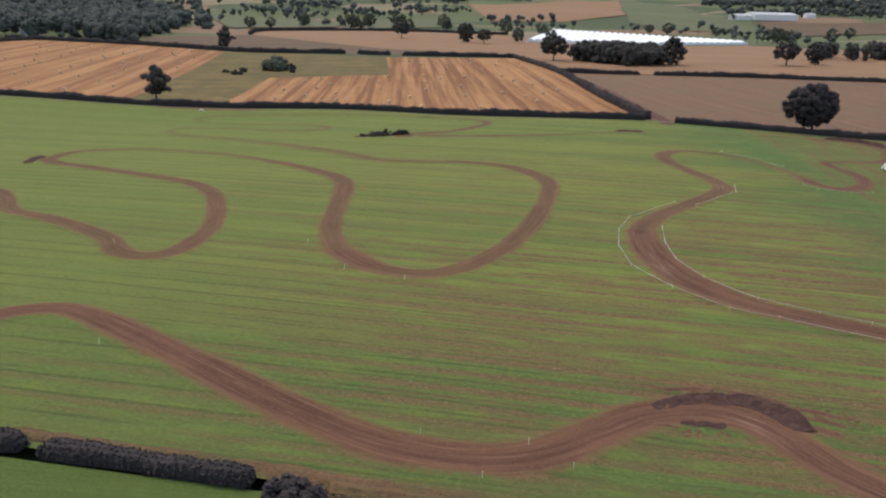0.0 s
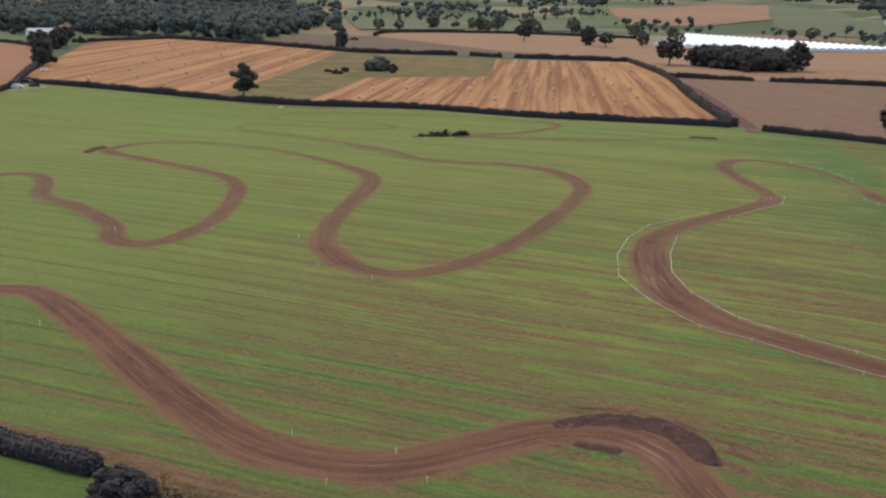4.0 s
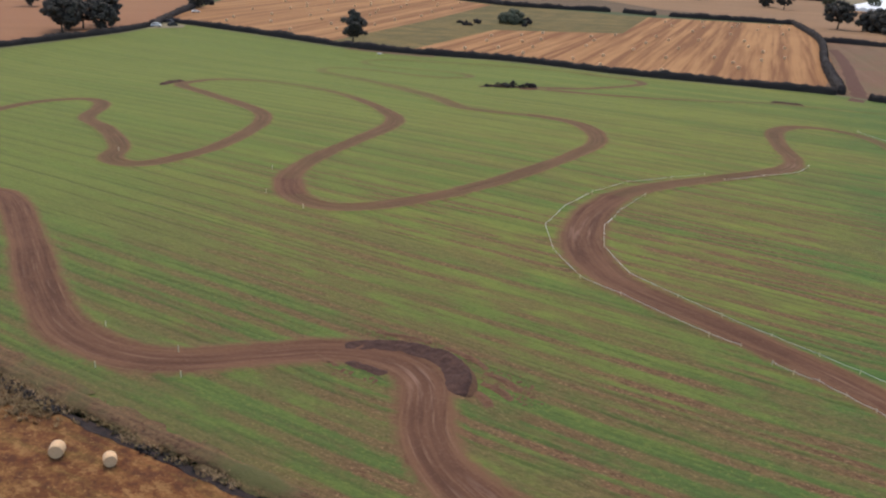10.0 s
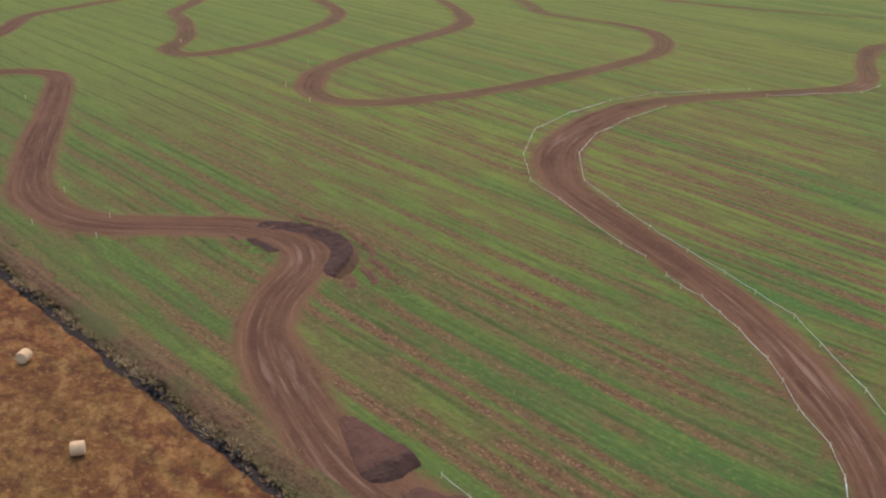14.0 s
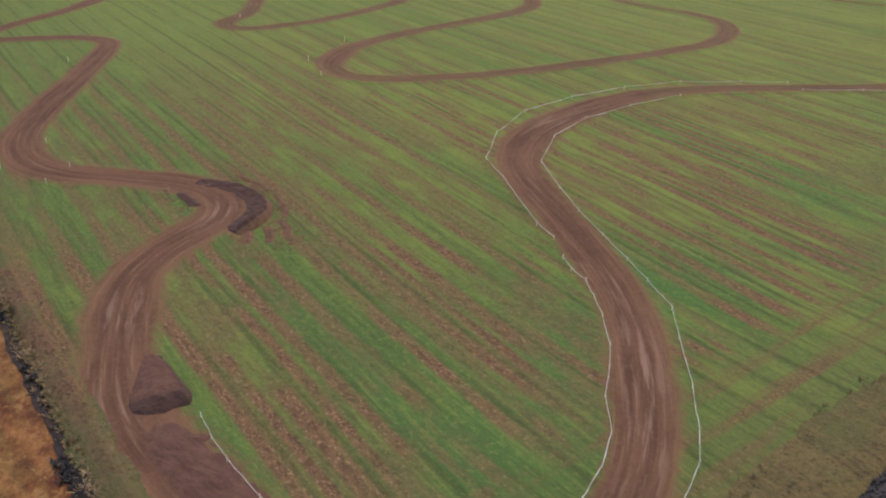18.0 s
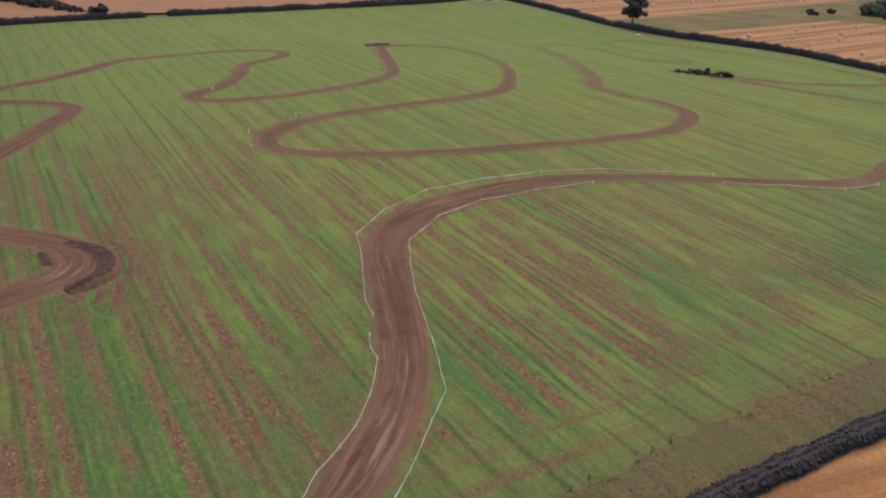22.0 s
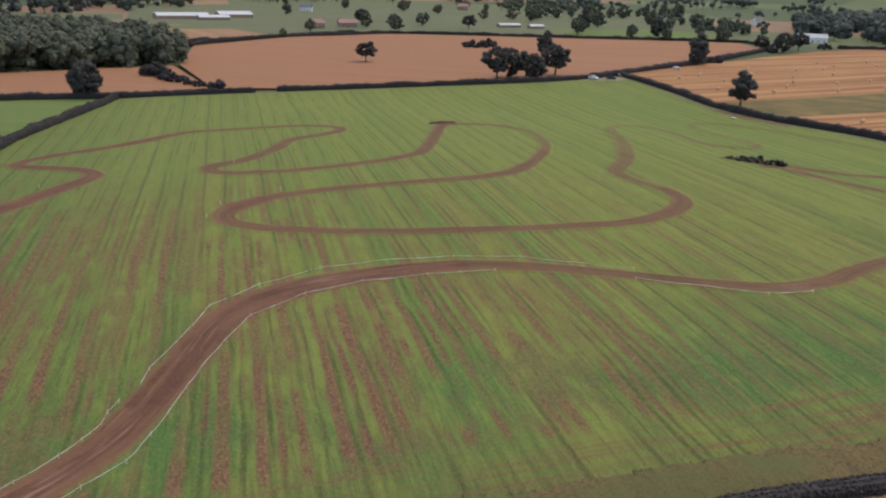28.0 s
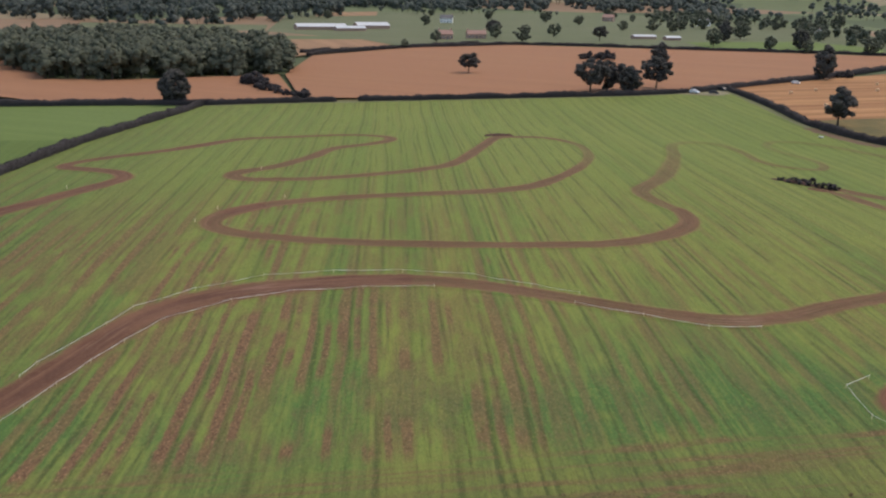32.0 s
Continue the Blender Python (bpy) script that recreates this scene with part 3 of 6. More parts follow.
def crop_field():
    """The drilled field, draped over its rise."""
    bm = bmesh.new()
    f = bm.faces.new([bm.verts.new((p.x, p.y, 0)) for p in RIM[::-1]])
    f.normal_update()
    if f.normal.z < 0:
        f.normal_flip()
    for k in range(-270, 98, 5):
        bmesh.ops.bisect_plane(bm, geom=bm.verts[:] + bm.edges[:] + bm.faces[:], plane_co=(k, 0, 0), plane_no=(1, 0, 0))
    for k in range(65, 328, 5):
        bmesh.ops.bisect_plane(bm, geom=bm.verts[:] + bm.edges[:] + bm.faces[:], plane_co=(0, k, 0), plane_no=(0, 1, 0))
    for v in bm.verts:
        v.co.z = 0.06 + swell(v.co.x, v.co.y)
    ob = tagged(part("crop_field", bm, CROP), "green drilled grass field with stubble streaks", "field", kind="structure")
    ob.data.polygons.foreach_set("use_smooth", [True] * len(ob.data.polygons))


crop_field()
field("south_stubble_field", [(-22, 61.5), (-20, -160), (420, -160), (420, 40), (140, 61), (86, 61.8)], RUST, 0.04, "rusty mossy stubble field with round bales")
field("south_grass_field", [(-22, 62.5), (-20, -160), (-230, -160), (-200, -10), (-188, 40), (-186, 88), (-164, 84), (-115, 72), (-72, 65.5), (-52, 63)], LUSH, 0.045, "deep green grass field behind the hedge")
field("east_stubble_field", [(86.5, 62.5), (140, 61.5), (420, 45), (420, 420), (105, 330), (95, 302), (86, 258), (76.5, 210), (73.5, 170), (76, 140), (79.5, 110), (84.5, 85)], RUST_EAST, 0.05, "orange cut stubble beyond the boundary hedge")
field("west_grass_field", [(-187, 89), (-164, 83), (-115, 71), (-110, 0), (-150, -60), (-230, -90), (-203, -10), (-190, 40)], PASTURE, 0.055, "even green pasture enclosed by hedges")
field("straw_field_a", [(-271, 313), (-208, 307), (-170, 301), (-212, 452), (-257, 596), (-338, 630), (-428, 642), (-440, 580), (-415, 525), (-328, 396)], STRAW_A, 0.05, "golden straw stubble with scattered round bales")
field("straw_field_b", [(-134, 302), (-92, 317), (-51, 317), (-8, 325), (13, 330), (-2, 418), (-28, 537), (-65, 650), (-147, 606), (-112, 470), (-159, 420)], STRAW_B, 0.05, "golden striped straw stubble with round bales")
field("rough_grass_field", [(-170, 301), (-134, 302), (-159, 420), (-112, 470), (-147, 606), (-257, 598), (-212, 452)], WEEDY, 0.045, "rough weedy grass between two straw fields")
field("bare_field", [(18, 330), (60, 315), (100, 303), (330, 288), (420, 535), (156, 560), (72, 553), (-27, 536), (-4, 425)], BARE, 0.045, "pale brown bare field with a green tinge")
field("brown_field", [(-259, 602), (-180, 630), (-118, 650), (-66, 658), (-80, 690), (-172, 705), (-345, 858), (-399, 748), (-335, 636)], BROWN, 0.045, "brown fallow strip behind a hedge")
field("tan_field", [(-66, 659), (-80, 690), (-172, 705), (-345, 858), (-362, 963), (-260, 1075), (-119, 1090), (-75, 960), (20, 905), (140, 1030), (330, 980), (420, 538), (156, 563), (72, 556), (-28, 539)], TAN, 0.04, "tan stubble around a copse")
field("west_straw_field", [(-191, 87), (-196, 30), (-250, -60), (-420, -60), (-330, -10), (-265, 10), (-265, 42), (-299, 106), (-214, 122), (-201, 117)], ORANGE, 0.05, "orange harvested stubble below a wood")
field("west_wheat_field", [(-215, 123), (-300, 109), (-408, 114), (-486, 174), (-531, 250), (-511, 388), (-486, 508), (-422, 490), (-328, 392), (-272, 315), (-254, 292), (-237, 250), (-218, 182)], ORANGE, 0.045, "wide orange wheat stubble with lone trees")
field("far_wheat_field", [(-382, 95), (-538, 56), (-560, 140), (-488, 170), (-410, 110)], TAN, 0.05, "far pale stubble field beside the wood")
field("west_pasture", [(-498, 174), (-560, 140), (-640, 60), (-1100, 40), (-1200, 500), (-900, 700), (-560, 560), (-522, 390), (-544, 250)], MEADOW, 0.04, "pale green parkland pasture with trees")
field("west_paddock", [(-520, 396), (-600, 400), (-640, 520), (-560, 545), (-500, 512)], PASTURE, 0.05, "bright green paddock beyond the wheat stubble")
field("gateway", [(10, 320), (27, 316), (34, 352), (6, 360)], BARE, 0.055, "bare earth gateway between hedges")


def far_field(name, points, material, label):
    """A field of the far slopes, draped over the rising land."""
    bm = bmesh.new()
    f = bm.faces.new([bm.verts.new((x, y, 0)) for x, y in points])
    f.normal_update()
    if f.normal.z < 0:
        f.normal_flip()
    xs, ys = [p[0] for p in points], [p[1] for p in points]
    for k in np.arange(min(xs) + 20, max(xs), 40):
        bmesh.ops.bisect_plane(bm, geom=bm.verts[:] + bm.edges[:] + bm.faces[:], plane_co=(k, 0, 0), plane_no=(1, 0, 0))
    for k in np.arange(min(ys) + 20, max(ys), 40):
        bmesh.ops.bisect_plane(bm, geom=bm.verts[:] + bm.edges[:] + bm.faces[:], plane_co=(0, k, 0), plane_no=(0, 1, 0))
    for v in bm.verts:
        v.co.z = land(v.co.x, v.co.y) + 1.2
    OPEN_LAND.append([Vector(p) for p in points])
    return tagged(part(name, bm, material), label, "field", kind="structure")


OPEN_LAND = []
far_field("far_stubble_field", [(-330, 2150), (-140, 2600), (15, 2940), (25, 1838), (-82, 1690), (-211, 1650)], TAN, "far orange stubble on a rising slope")
far_field("far_green_hill", [(15, 2950), (60, 3000), (190, 2274), (225, 1560), (209, 1475), (86, 1504), (30, 1705)], MEADOW, "pale green pasture rising over a far hill")
far_field("far_green_field", [(-640, 1420), (-404, 1390), (-339, 1130), (-416, 980)], MEADOW, "pale green far field among trees")
far_field("far_meadow", [(-386, 1500), (-296, 1640), (-215, 1280), (-290, 1130)], MEADOW, "pale green far meadow among trees")
far_field("far_ploughland", [(246, 1760), (520, 1840), (560, 1640), (419, 1571), (252, 1395)], BROWN, "far brown ploughed field")
field("west_strip", [(-720, -114), (-740, 50), (-652, 58), (-588, -52), (-624, -86)], MEADOW, 0.06, "pale olive strip of grass behind the wood")
field("west_strip_far", [(-1059, 74), (-1140, 151), (-1008, 150), (-943, 80)], TAN, 0.065, "far pale strip of stubble")


# ---- trees, hedges and bushes ----
def leaf_cloud(rs, centres, radii, per, size, squash=0.8):
    """Leaf sprays round clump centres: vertices and faces of small bent quads."""
    centres, radii = np.array(centres, float), np.array(radii, float)
    n = len(centres) * per
    c, r = np.repeat(centres, per, 0), np.repeat(radii, per)
    d = rs.normal(size=(n, 3))
    d /= np.linalg.norm(d, axis=1)[:, None]
    pos = c + d * (r * rs.uniform(0.8, 1.15, n))[:, None] * np.array([1, 1, squash])
    d = d * 0.65 + np.array([0, 0, 0.8])
    d /= np.linalg.norm(d, axis=1)[:, None] + 1e-9
    a = np.cross(d, rs.normal(size=(n, 3)))
    a /= np.linalg.norm(a, axis=1)[:, None] + 1e-9
    b = np.cross(d, a) + d * rs.uniform(-0.5, 0.5, n)[:, None]
    s = (size * rs.uniform(0.6, 1.3, n))[:, None]
    quad = np.stack([pos - a * s - b * s * 0.35, pos - b * s * 0.9 + d * s * 0.2, pos + a * s, pos + b * s * 0.8], 1)
    return quad.reshape(-1, 3), np.arange(n * 4).reshape(-1, 4)


ICO = bmesh.new()
bmesh.ops.create_icosphere(ICO, subdivisions=1, radius=1)
ICO_V, ICO_F = np.array([v.co[:] for v in ICO.verts]), np.array([[v.index for v in f.verts] for f in ICO.faces])
ICO.free()


def lump_cloud(rs, centres, radii, squash=0.8):
    """Rough solid cores of leaf clumps."""
    vs, fs = [], []
    for k, (c, r) in enumerate(zip(centres, radii)):
        j = ICO_V * (1 + rs.uniform(-0.2, 0.2, (len(ICO_V), 1))) * r
        vs.append(j * np.array([1, 1, squash]) + np.array(c))
        fs.append(ICO_F + k * len(ICO_V))
    return np.concatenate(vs), np.concatenate(fs)


def merge(*pieces):
    vs, fs, o = [], [], 0
    for v, f in pieces:
        vs.append(np.asarray(v))
        fs += [tuple(int(i) + o for i in row) for row in f]
        o += len(v)
    return np.concatenate(vs), fs


def limb(bm, a, b, r0, r1, sides=7):
    a, b = Vector(a), Vector(b)
    q = (b - a).to_track_quat("Z", "Y").to_matrix()
    ring = []
    for p, r in ((a, r0), (b, r1)):
        ring.append([bm.verts.new(p + q @ Vector((r * math.cos(2 * math.pi * i / sides), r * math.sin(2 * math.pi * i / sides), 0))) for i in range(sides)])
    for i in range(sides):
        bm.faces.new((ring[0][i], ring[0][(i + 1) % sides], ring[1][(i + 1) % sides], ring[1][i]))
    bm.faces.new(ring[1])


def tree(name, label, seed, height, spread, clear=0.22, clumps=60, per=26, leaf=0.42, shape="round", material=None, gaps=0.0):
    """A broadleaf tree: tapered trunk with limbs, and a crown of leaf clumps with gaps."""
    rs = np.random.RandomState(seed)
    root = tagged(new(name), label, "tree")
    bm = bmesh.new()
    base, r = height * clear, 0.028 * height
    top = (rs.uniform(-0.4, 0.4), rs.uniform(-0.4, 0.4), height * 0.62)
    limb(bm, (0, 0, -0.3), (0, 0, base * 0.3), r * 1.5, r * 1.05, 9)
    limb(bm, (0, 0, base * 0.28), (top[0] * 0.4, top[1] * 0.4, base * 1.3), r * 1.06, r * 0.8, 9)
    limb(bm, (top[0] * 0.4, top[1] * 0.4, base * 1.28), top, r * 0.8, r * 0.25)
    cs, rr = [], []
    arms = 9
    for i in range(arms):
        a = 2 * math.pi * (i + rs.uniform(-0.3, 0.3)) / arms
        z0 = base * rs.uniform(0.95, 1.6)
        out, up = spread * rs.uniform(0.5, 0.82), height * rs.uniform(0.32, 0.72)
        end = (out * math.cos(a), out * math.sin(a), max(up, z0 + 0.5))
        limb(bm, (0, 0, z0), end, r * 0.5, r * 0.12, 6)
        cs.append(end)
        rr.append(height * rs.uniform(0.08, 0.13))
    part("trunk", bm, BARK, root)
    lobes = [(2 * math.pi * rs.uniform(), rs.uniform(0.75, 1.15)) for _ in range(6)]
    while len(cs) < clumps:
        u = rs.normal(size=3)
        u /= np.linalg.norm(u)
        k = rs.uniform(0.35, 1.0) ** 0.5
        ang = math.atan2(u[1], u[0])
        lob = sum(w * max(0, math.cos(ang - la)) ** 2 for la, w in lobes) / 1.8
        sp = spread * (0.72 + 0.32 * min(lob, 1.2))
        mid = base + (height - base) * 0.5
        z = mid + u[2] * k * (height - base) * 0.5
        f = (z - base) / (height - base)
        wide = {"round": 1.0 - 0.45 * max(0, f - 0.5) ** 1.2, "tall": 0.95 - 0.3 * f, "layered": (0.55 + 0.45 * abs(math.sin(f * 8.5))) * (1.05 - 0.5 * f)}[shape]
        x, y = u[0] * k * sp * wide, u[1] * k * sp * wide
        if gaps and rough(x, y + z * 1.3, 0.33, seed) < -0.42 + gaps:
            if rs.uniform() < 0.85:
                continue
        cs.append((x, y, z))
        rr.append(height * rs.uniform(0.065, 0.11))
    v, f = merge(lump_cloud(rs, cs, np.array(rr) * 0.9), leaf_cloud(rs, cs, rr, per * 2, leaf * 0.8))
    part("crown", mesh_of("crown", v, f, material or LEAF_TREE, True), None, root)
    return root


def bush(name, label, seed, w, h, clumps=22, per=26, leaf=0.28, material=None, category="bush"):
    """A thicket from the ground up: short stems and leaf clumps."""
    rs = np.random.RandomState(seed)
    root = tagged(new(name), label, category)
    bm = bmesh.new()
    cs, rr = [], []
    for i in range(clumps):
        a, k = rs.uniform(0, 2 * math.pi), rs.uniform(0, 1) ** 0.6
        z = h * rs.uniform(0.15, 0.8) * (1 - 0.45 * k * k)
        cs.append((w / 2 * k * math.cos(a), w / 2 * k * math.sin(a), z))
        rr.append(min(w, h) * rs.uniform(0.16, 0.27))
        if i < 7:
            limb(bm, (0.2 * math.cos(a), 0.2 * math.sin(a), -0.2), cs[-1], 0.09, 0.03, 5)
    part("stems", bm, BARK, root)
    v, f = merge(lump_cloud(rs, cs, np.array(rr) * 0.95), leaf_cloud(rs, cs, rr, per, leaf))
    part("foliage", mesh_of("foliage", v, f, material or LEAF_HEDGE, True), None, root)
    return root


def hedge(points, height, width, seed, dens=1.0, leaf=0.22, label="dark clipped field hedge", gaps=(), material=None, uneven=0.25):
    """A field hedge along a line: a swept uneven body with a skin of leaf sprays."""
    rs = np.random.RandomState(seed)
    step = max(0.45, min(width * 0.35, leaf * 3))
    line = spline(points, step)
    prof = [(-0.50, 0.0), (-0.54, 0.35), (-0.50, 0.72), (-0.34, 0.94), (0.0, 1.0), (0.34, 0.94), (0.50, 0.72), (0.54, 0.35), (0.50, 0.0)]
    k, n = len(prof), len(line)
    verts, faces, skin, out = [], [], [], []
    full = []
    for i in range(n):
        x, y = line[i][:2]
        a = line[min(i + 1, n - 1)][:2] - line[max(i - 1, 0)][:2]
        t = a / (np.hypot(*a) + 1e-9)
        away = min([math.hypot(x - gx, y - gy) - gr for gx, gy, gr in gaps] + [9.0, 0.4 + i * step, 0.4 + (n - 1 - i) * step])
        full.append(away > 0)
        end = min(1.0, 0.35 + max(0.0, away) * 0.6)
        hh = height * end * (1 + uneven * 1.3 * rough(x, y, 0.13, seed) + uneven * 0.9 * rough(x, y, 0.55, seed + 4))
        ww = width * end * (1 + 0.35 * rough(x, y, 0.2, seed + 9) + 0.2 * rough(x, y, 0.7, seed + 2))
        for o, z in prof:
            j = 0.035 * ww
            q = (x - t[1] * o * ww + rs.uniform(-j, j), y + t[0] * o * ww + rs.uniform(-j, j), land(x, y) + hh * z * (1 + rs.uniform(-0.05, 0.05)) - 0.05)
            verts.append(q)
            if full[-1] and z > 0.05:
                skin.append(q)
    for i in range(n - 1):
        if full[i] and full[i + 1]:
            faces += [(i * k + j, (i + 1) * k + j, (i + 1) * k + j + 1, i * k + j + 1) for j in range(k - 1)]
            if i == 0 or not full[i - 1]:
                faces.append(tuple(range(i * k, i * k + k)))
            if i == n - 2 or not full[i + 2]:
                faces.append(tuple(range((i + 1) * k, (i + 1) * k + k))[::-1])
    per = max(2, int(4 * dens))
    v, f = merge((np.array(verts), faces), leaf_cloud(rs, skin, np.full(len(skin), max(0.10, 0.08 * width)), per, leaf, 1.0))
    return tagged(part("hedge", mesh_of("hedge", v, f, material or LEAF_HEDGE, True)), label, "hedge", kind="structure")


hedge([(-26.4, 63.5), (-36, 64.1), (-46, 64.6)], 1.3, 2.0, 11, 2.6, 0.16, "dark thick hedge beside the grass field", uneven=0.16)
hedge([(-48, 64.7), (-50.5, 64.9), (-53.2, 65.2)], 1.5, 1.9, 26, 2.6, 0.16, "short dark hedge stump beyond a gap", uneven=0.2)
hedge([(-54, 65.2), (-72, 67.5), (-115, 73.7), (-164, 85.5), (-187, 90.5)], 2.1, 2.2, 12, 1.1, 0.2, "dark hedge between two green fields")
hedge([(-189, 90), (-199, 119), (-216, 182), (-235, 252), (-250, 287)], 2.0, 2.0, 13, 0.8, 0.24, "long dark hedge along the field's end", gaps=((-206, 141, 4),))
hedge([(-250, 288), (-261, 303), (-280, 326), (-328, 388), (-417, 488)], 2.4, 2.3, 14, 0.7, 0.25, "dark hedge between straw fields")
hedge([(-263, 309), (-208, 305), (-170, 300), (-157, 299), (-130, 302), (-92, 315.5), (-51, 315.5), (-13, 323), (14, 327)], 2.2, 2.2, 15, 0.8, 0.2, "long dark hedge below the straw fields")
hedge([(24, 323), (60, 312.5), (92, 303), (130, 296), (200, 288)], 2.1, 2.2, 16, 0.7, 0.25, "dark hedge along the bare field")
hedge([(15, 329), (7, 362), (-6, 420), (-29, 536), (-66, 654)], 2.8, 2.6, 17, 0.6, 0.3, "dark hedge dividing straw from plough")
hedge([(-66, 656), (-110, 643), (-150, 630), (-180, 627), (-240, 602), (-261, 606), (-338, 632), (-428, 645), (-450, 632)], 3.0, 3.2, 18, 0.5, 0.34, "dark overgrown hedge behind the straw fields", gaps=((-177, 627, 4), (-146, 632, 4)))
hedge([(-27, 535), (11, 539), (72, 554), (156, 561), (330, 577)], 2.5, 2.4, 19, 0.5, 0.3, "dark hedge behind the bare field", gaps=((22, 541, 4),))
hedge([(-190, 89), (-187, 68), (-184, 50), (-179, 20), (-174, -40)], 2.2, 2.2, 20, 0.7, 0.24, "dark hedge behind the pasture")
hedge([(-403, 112), (-430, 123), (-486, 174), (-508, 212), (-532, 252), (-529, 310), (-511, 388), (-488, 508), (-423, 490)], 2.2, 2.4, 21, 0.5, 0.32, "far dark hedge round the wheat stubble")
hedge([(89.2, 68), (85.8, 85), (81.4, 106), (78.9, 122), (77, 141), (75.5, 158), (74.6, 172), (76, 200), (84.8, 250), (94, 300)], 1.05, 1.9, 22, 2.4, 0.16, "low dark hedge along a dry bank", uneven=0.18)
hedge([(-345, 860), (-362, 963), (-260, 1078), (-119, 1093)], 3.0, 3.0, 23, 0.35, 0.5, "far hedge round tan stubble")
hedge([(-440, 560), (-432, 640)], 2.5, 3.0, 24, 0.4, 0.4, "overgrown hedge at the end of a straw field")

big_oak = tree("oak_tree", "broad dark spreading tree behind the hedge", 31, 15.6, 8.7, 0.15, 330, 26, 0.3, "round", LEAF_HEDGE)
big_oak.location = (67.4, 316.5, 0)
lone = tree("oak_tree", "thin-crowned dark tree standing in the hedge", 33, 12.8, 5.6, 0.2, 110, 20, 0.30, "layered", gaps=0.4)
lone.location = (-160.5, 309, 0)
nw = tree("oak_tree", "dark leafy tree in the hedge corner", 35, 12.2, 5.3, 0.06, 190, 24, 0.32)
nw.location = (-191.5, 81, 0)
VARIANTS = [
    tree("oak_tree", "dark round-crowned field tree", 41, 11.5, 6.2, 0.25, 90, 14, 0.48, gaps=0.1),
    tree("oak_tree", "dark spreading field tree", 42, 12.5, 6.8, 0.23, 95, 14, 0.48, gaps=0.15),
    tree("ash_tree", "tall dark leafy tree", 43, 17.0, 6.0, 0.06, 100, 14, 0.5, "tall"),
    tree("ash_tree", "dark bushy tree with a full crown", 44, 14.0, 6.8, 0.06, 100, 14, 0.5),
]
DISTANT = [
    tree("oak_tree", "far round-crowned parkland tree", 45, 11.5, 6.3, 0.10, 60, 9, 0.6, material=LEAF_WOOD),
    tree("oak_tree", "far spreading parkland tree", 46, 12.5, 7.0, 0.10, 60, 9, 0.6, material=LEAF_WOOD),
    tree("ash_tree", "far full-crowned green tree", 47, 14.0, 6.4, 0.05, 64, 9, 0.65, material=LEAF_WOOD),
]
SPOTS = [(-322, 198, 0, 0.86), (-247, 243, 1, 1.12), (-255, 252, 3, 0.9), (-257, 260, 0, 1.0), (-265, 277, 1, 1.1), (-354, 305, 2, 0.85), (-318, 380, 2, 0.98),
         (-416, 482, 0, 0.9), (-204, 904, 0, 1.4), (-135, 870, 3, 1.25), (-114, 848, 0, 1.15), (124, 690, 1, 1.4), (149, 718, 3, 1.15), (-38, 646, 1, 1.4), (42, 648, 3, 1.3),
         (-273, 632, 2, 0.9), (-405, 492, 3, 0.9), (-418, 512, 1, 1.0), (-244, 259, 3, 0.8)]
for k, (x, y, v, s) in enumerate(SPOTS):
    copy_thing(VARIANTS[v], pose(x, y, 0, 0, 0, 77 * k) @ Matrix.Scale(s, 4))
for v, (x, y) in zip(DISTANT, ((-640, 300), (-760, 420), (-560, 620))):
    v.location = (x, y, 0)
for v, (x, y) in zip(VARIANTS, ((-600, 330), (-650, 250), (-620, 440), (-545, 470))):
    v.location = (x, y, 0)

BUSHES = [bush("hawthorn_bush", "dark rounded hawthorn bush", 51, 6.0, 4.4, 26, 24, 0.3), bush("hawthorn_bush", "low spreading dark bush", 52, 8.0, 4.0, 30, 24, 0.32)]
for k, (x, y, v, s) in enumerate([(-180, 430, 1, 0.7), (-167, 471, 0, 1.0), (-237, 109, 1, 1.0), (-258, 99, 0, 1.5), (-212, 124, 0, 1.05), (-418, 280, 1, 1.3), (-420, 291, 1, 1.5),
                                  (-244, 105, 1, 0.8), (-228, 114, 1, 0.7), (-252, 104, 0, 1.2), (-222, 118, 1, 0.6), (-330, 398, 1, 1.1), (-420, 492, 1, 1.1), (-435, 545, 1, 1.2), (-400, 480, 0, 1.1)]):
    copy_thing(BUSHES[v], pose(x, y, 0, 0, 0, 50 * k) @ Matrix.Scale(s, 4))
BUSHES[0].location, BUSHES[1].location = (-476, 548, 0), (-480, 560, 0)
scrub = bush("hawthorn_bush", "large rounded green bush in rough grass", 53, 14.0, 8.5, 60, 26, 0.55, LEAF_WOOD)
scrub.location = (-173, 465, 0)
clump = bush("hawthorn_bush", "large dark hedge bush at the field corner", 55, 4.6, 2.7, 44, 34, 0.24)
clump.location = (-22.2, 61.2, 0)


def open_land(x, y):
    """True inside one of the far open fields."""
    for poly in OPEN_LAND:
        inside = False
        for a, b in zip(poly, poly[1:] + poly[:1]):
            if (a.y > y) != (b.y > y) and x < (b.x - a.x) * (y - a.y) / (b.y - a.y) + a.x:
                inside = not inside
        if inside:
            return True
    return False


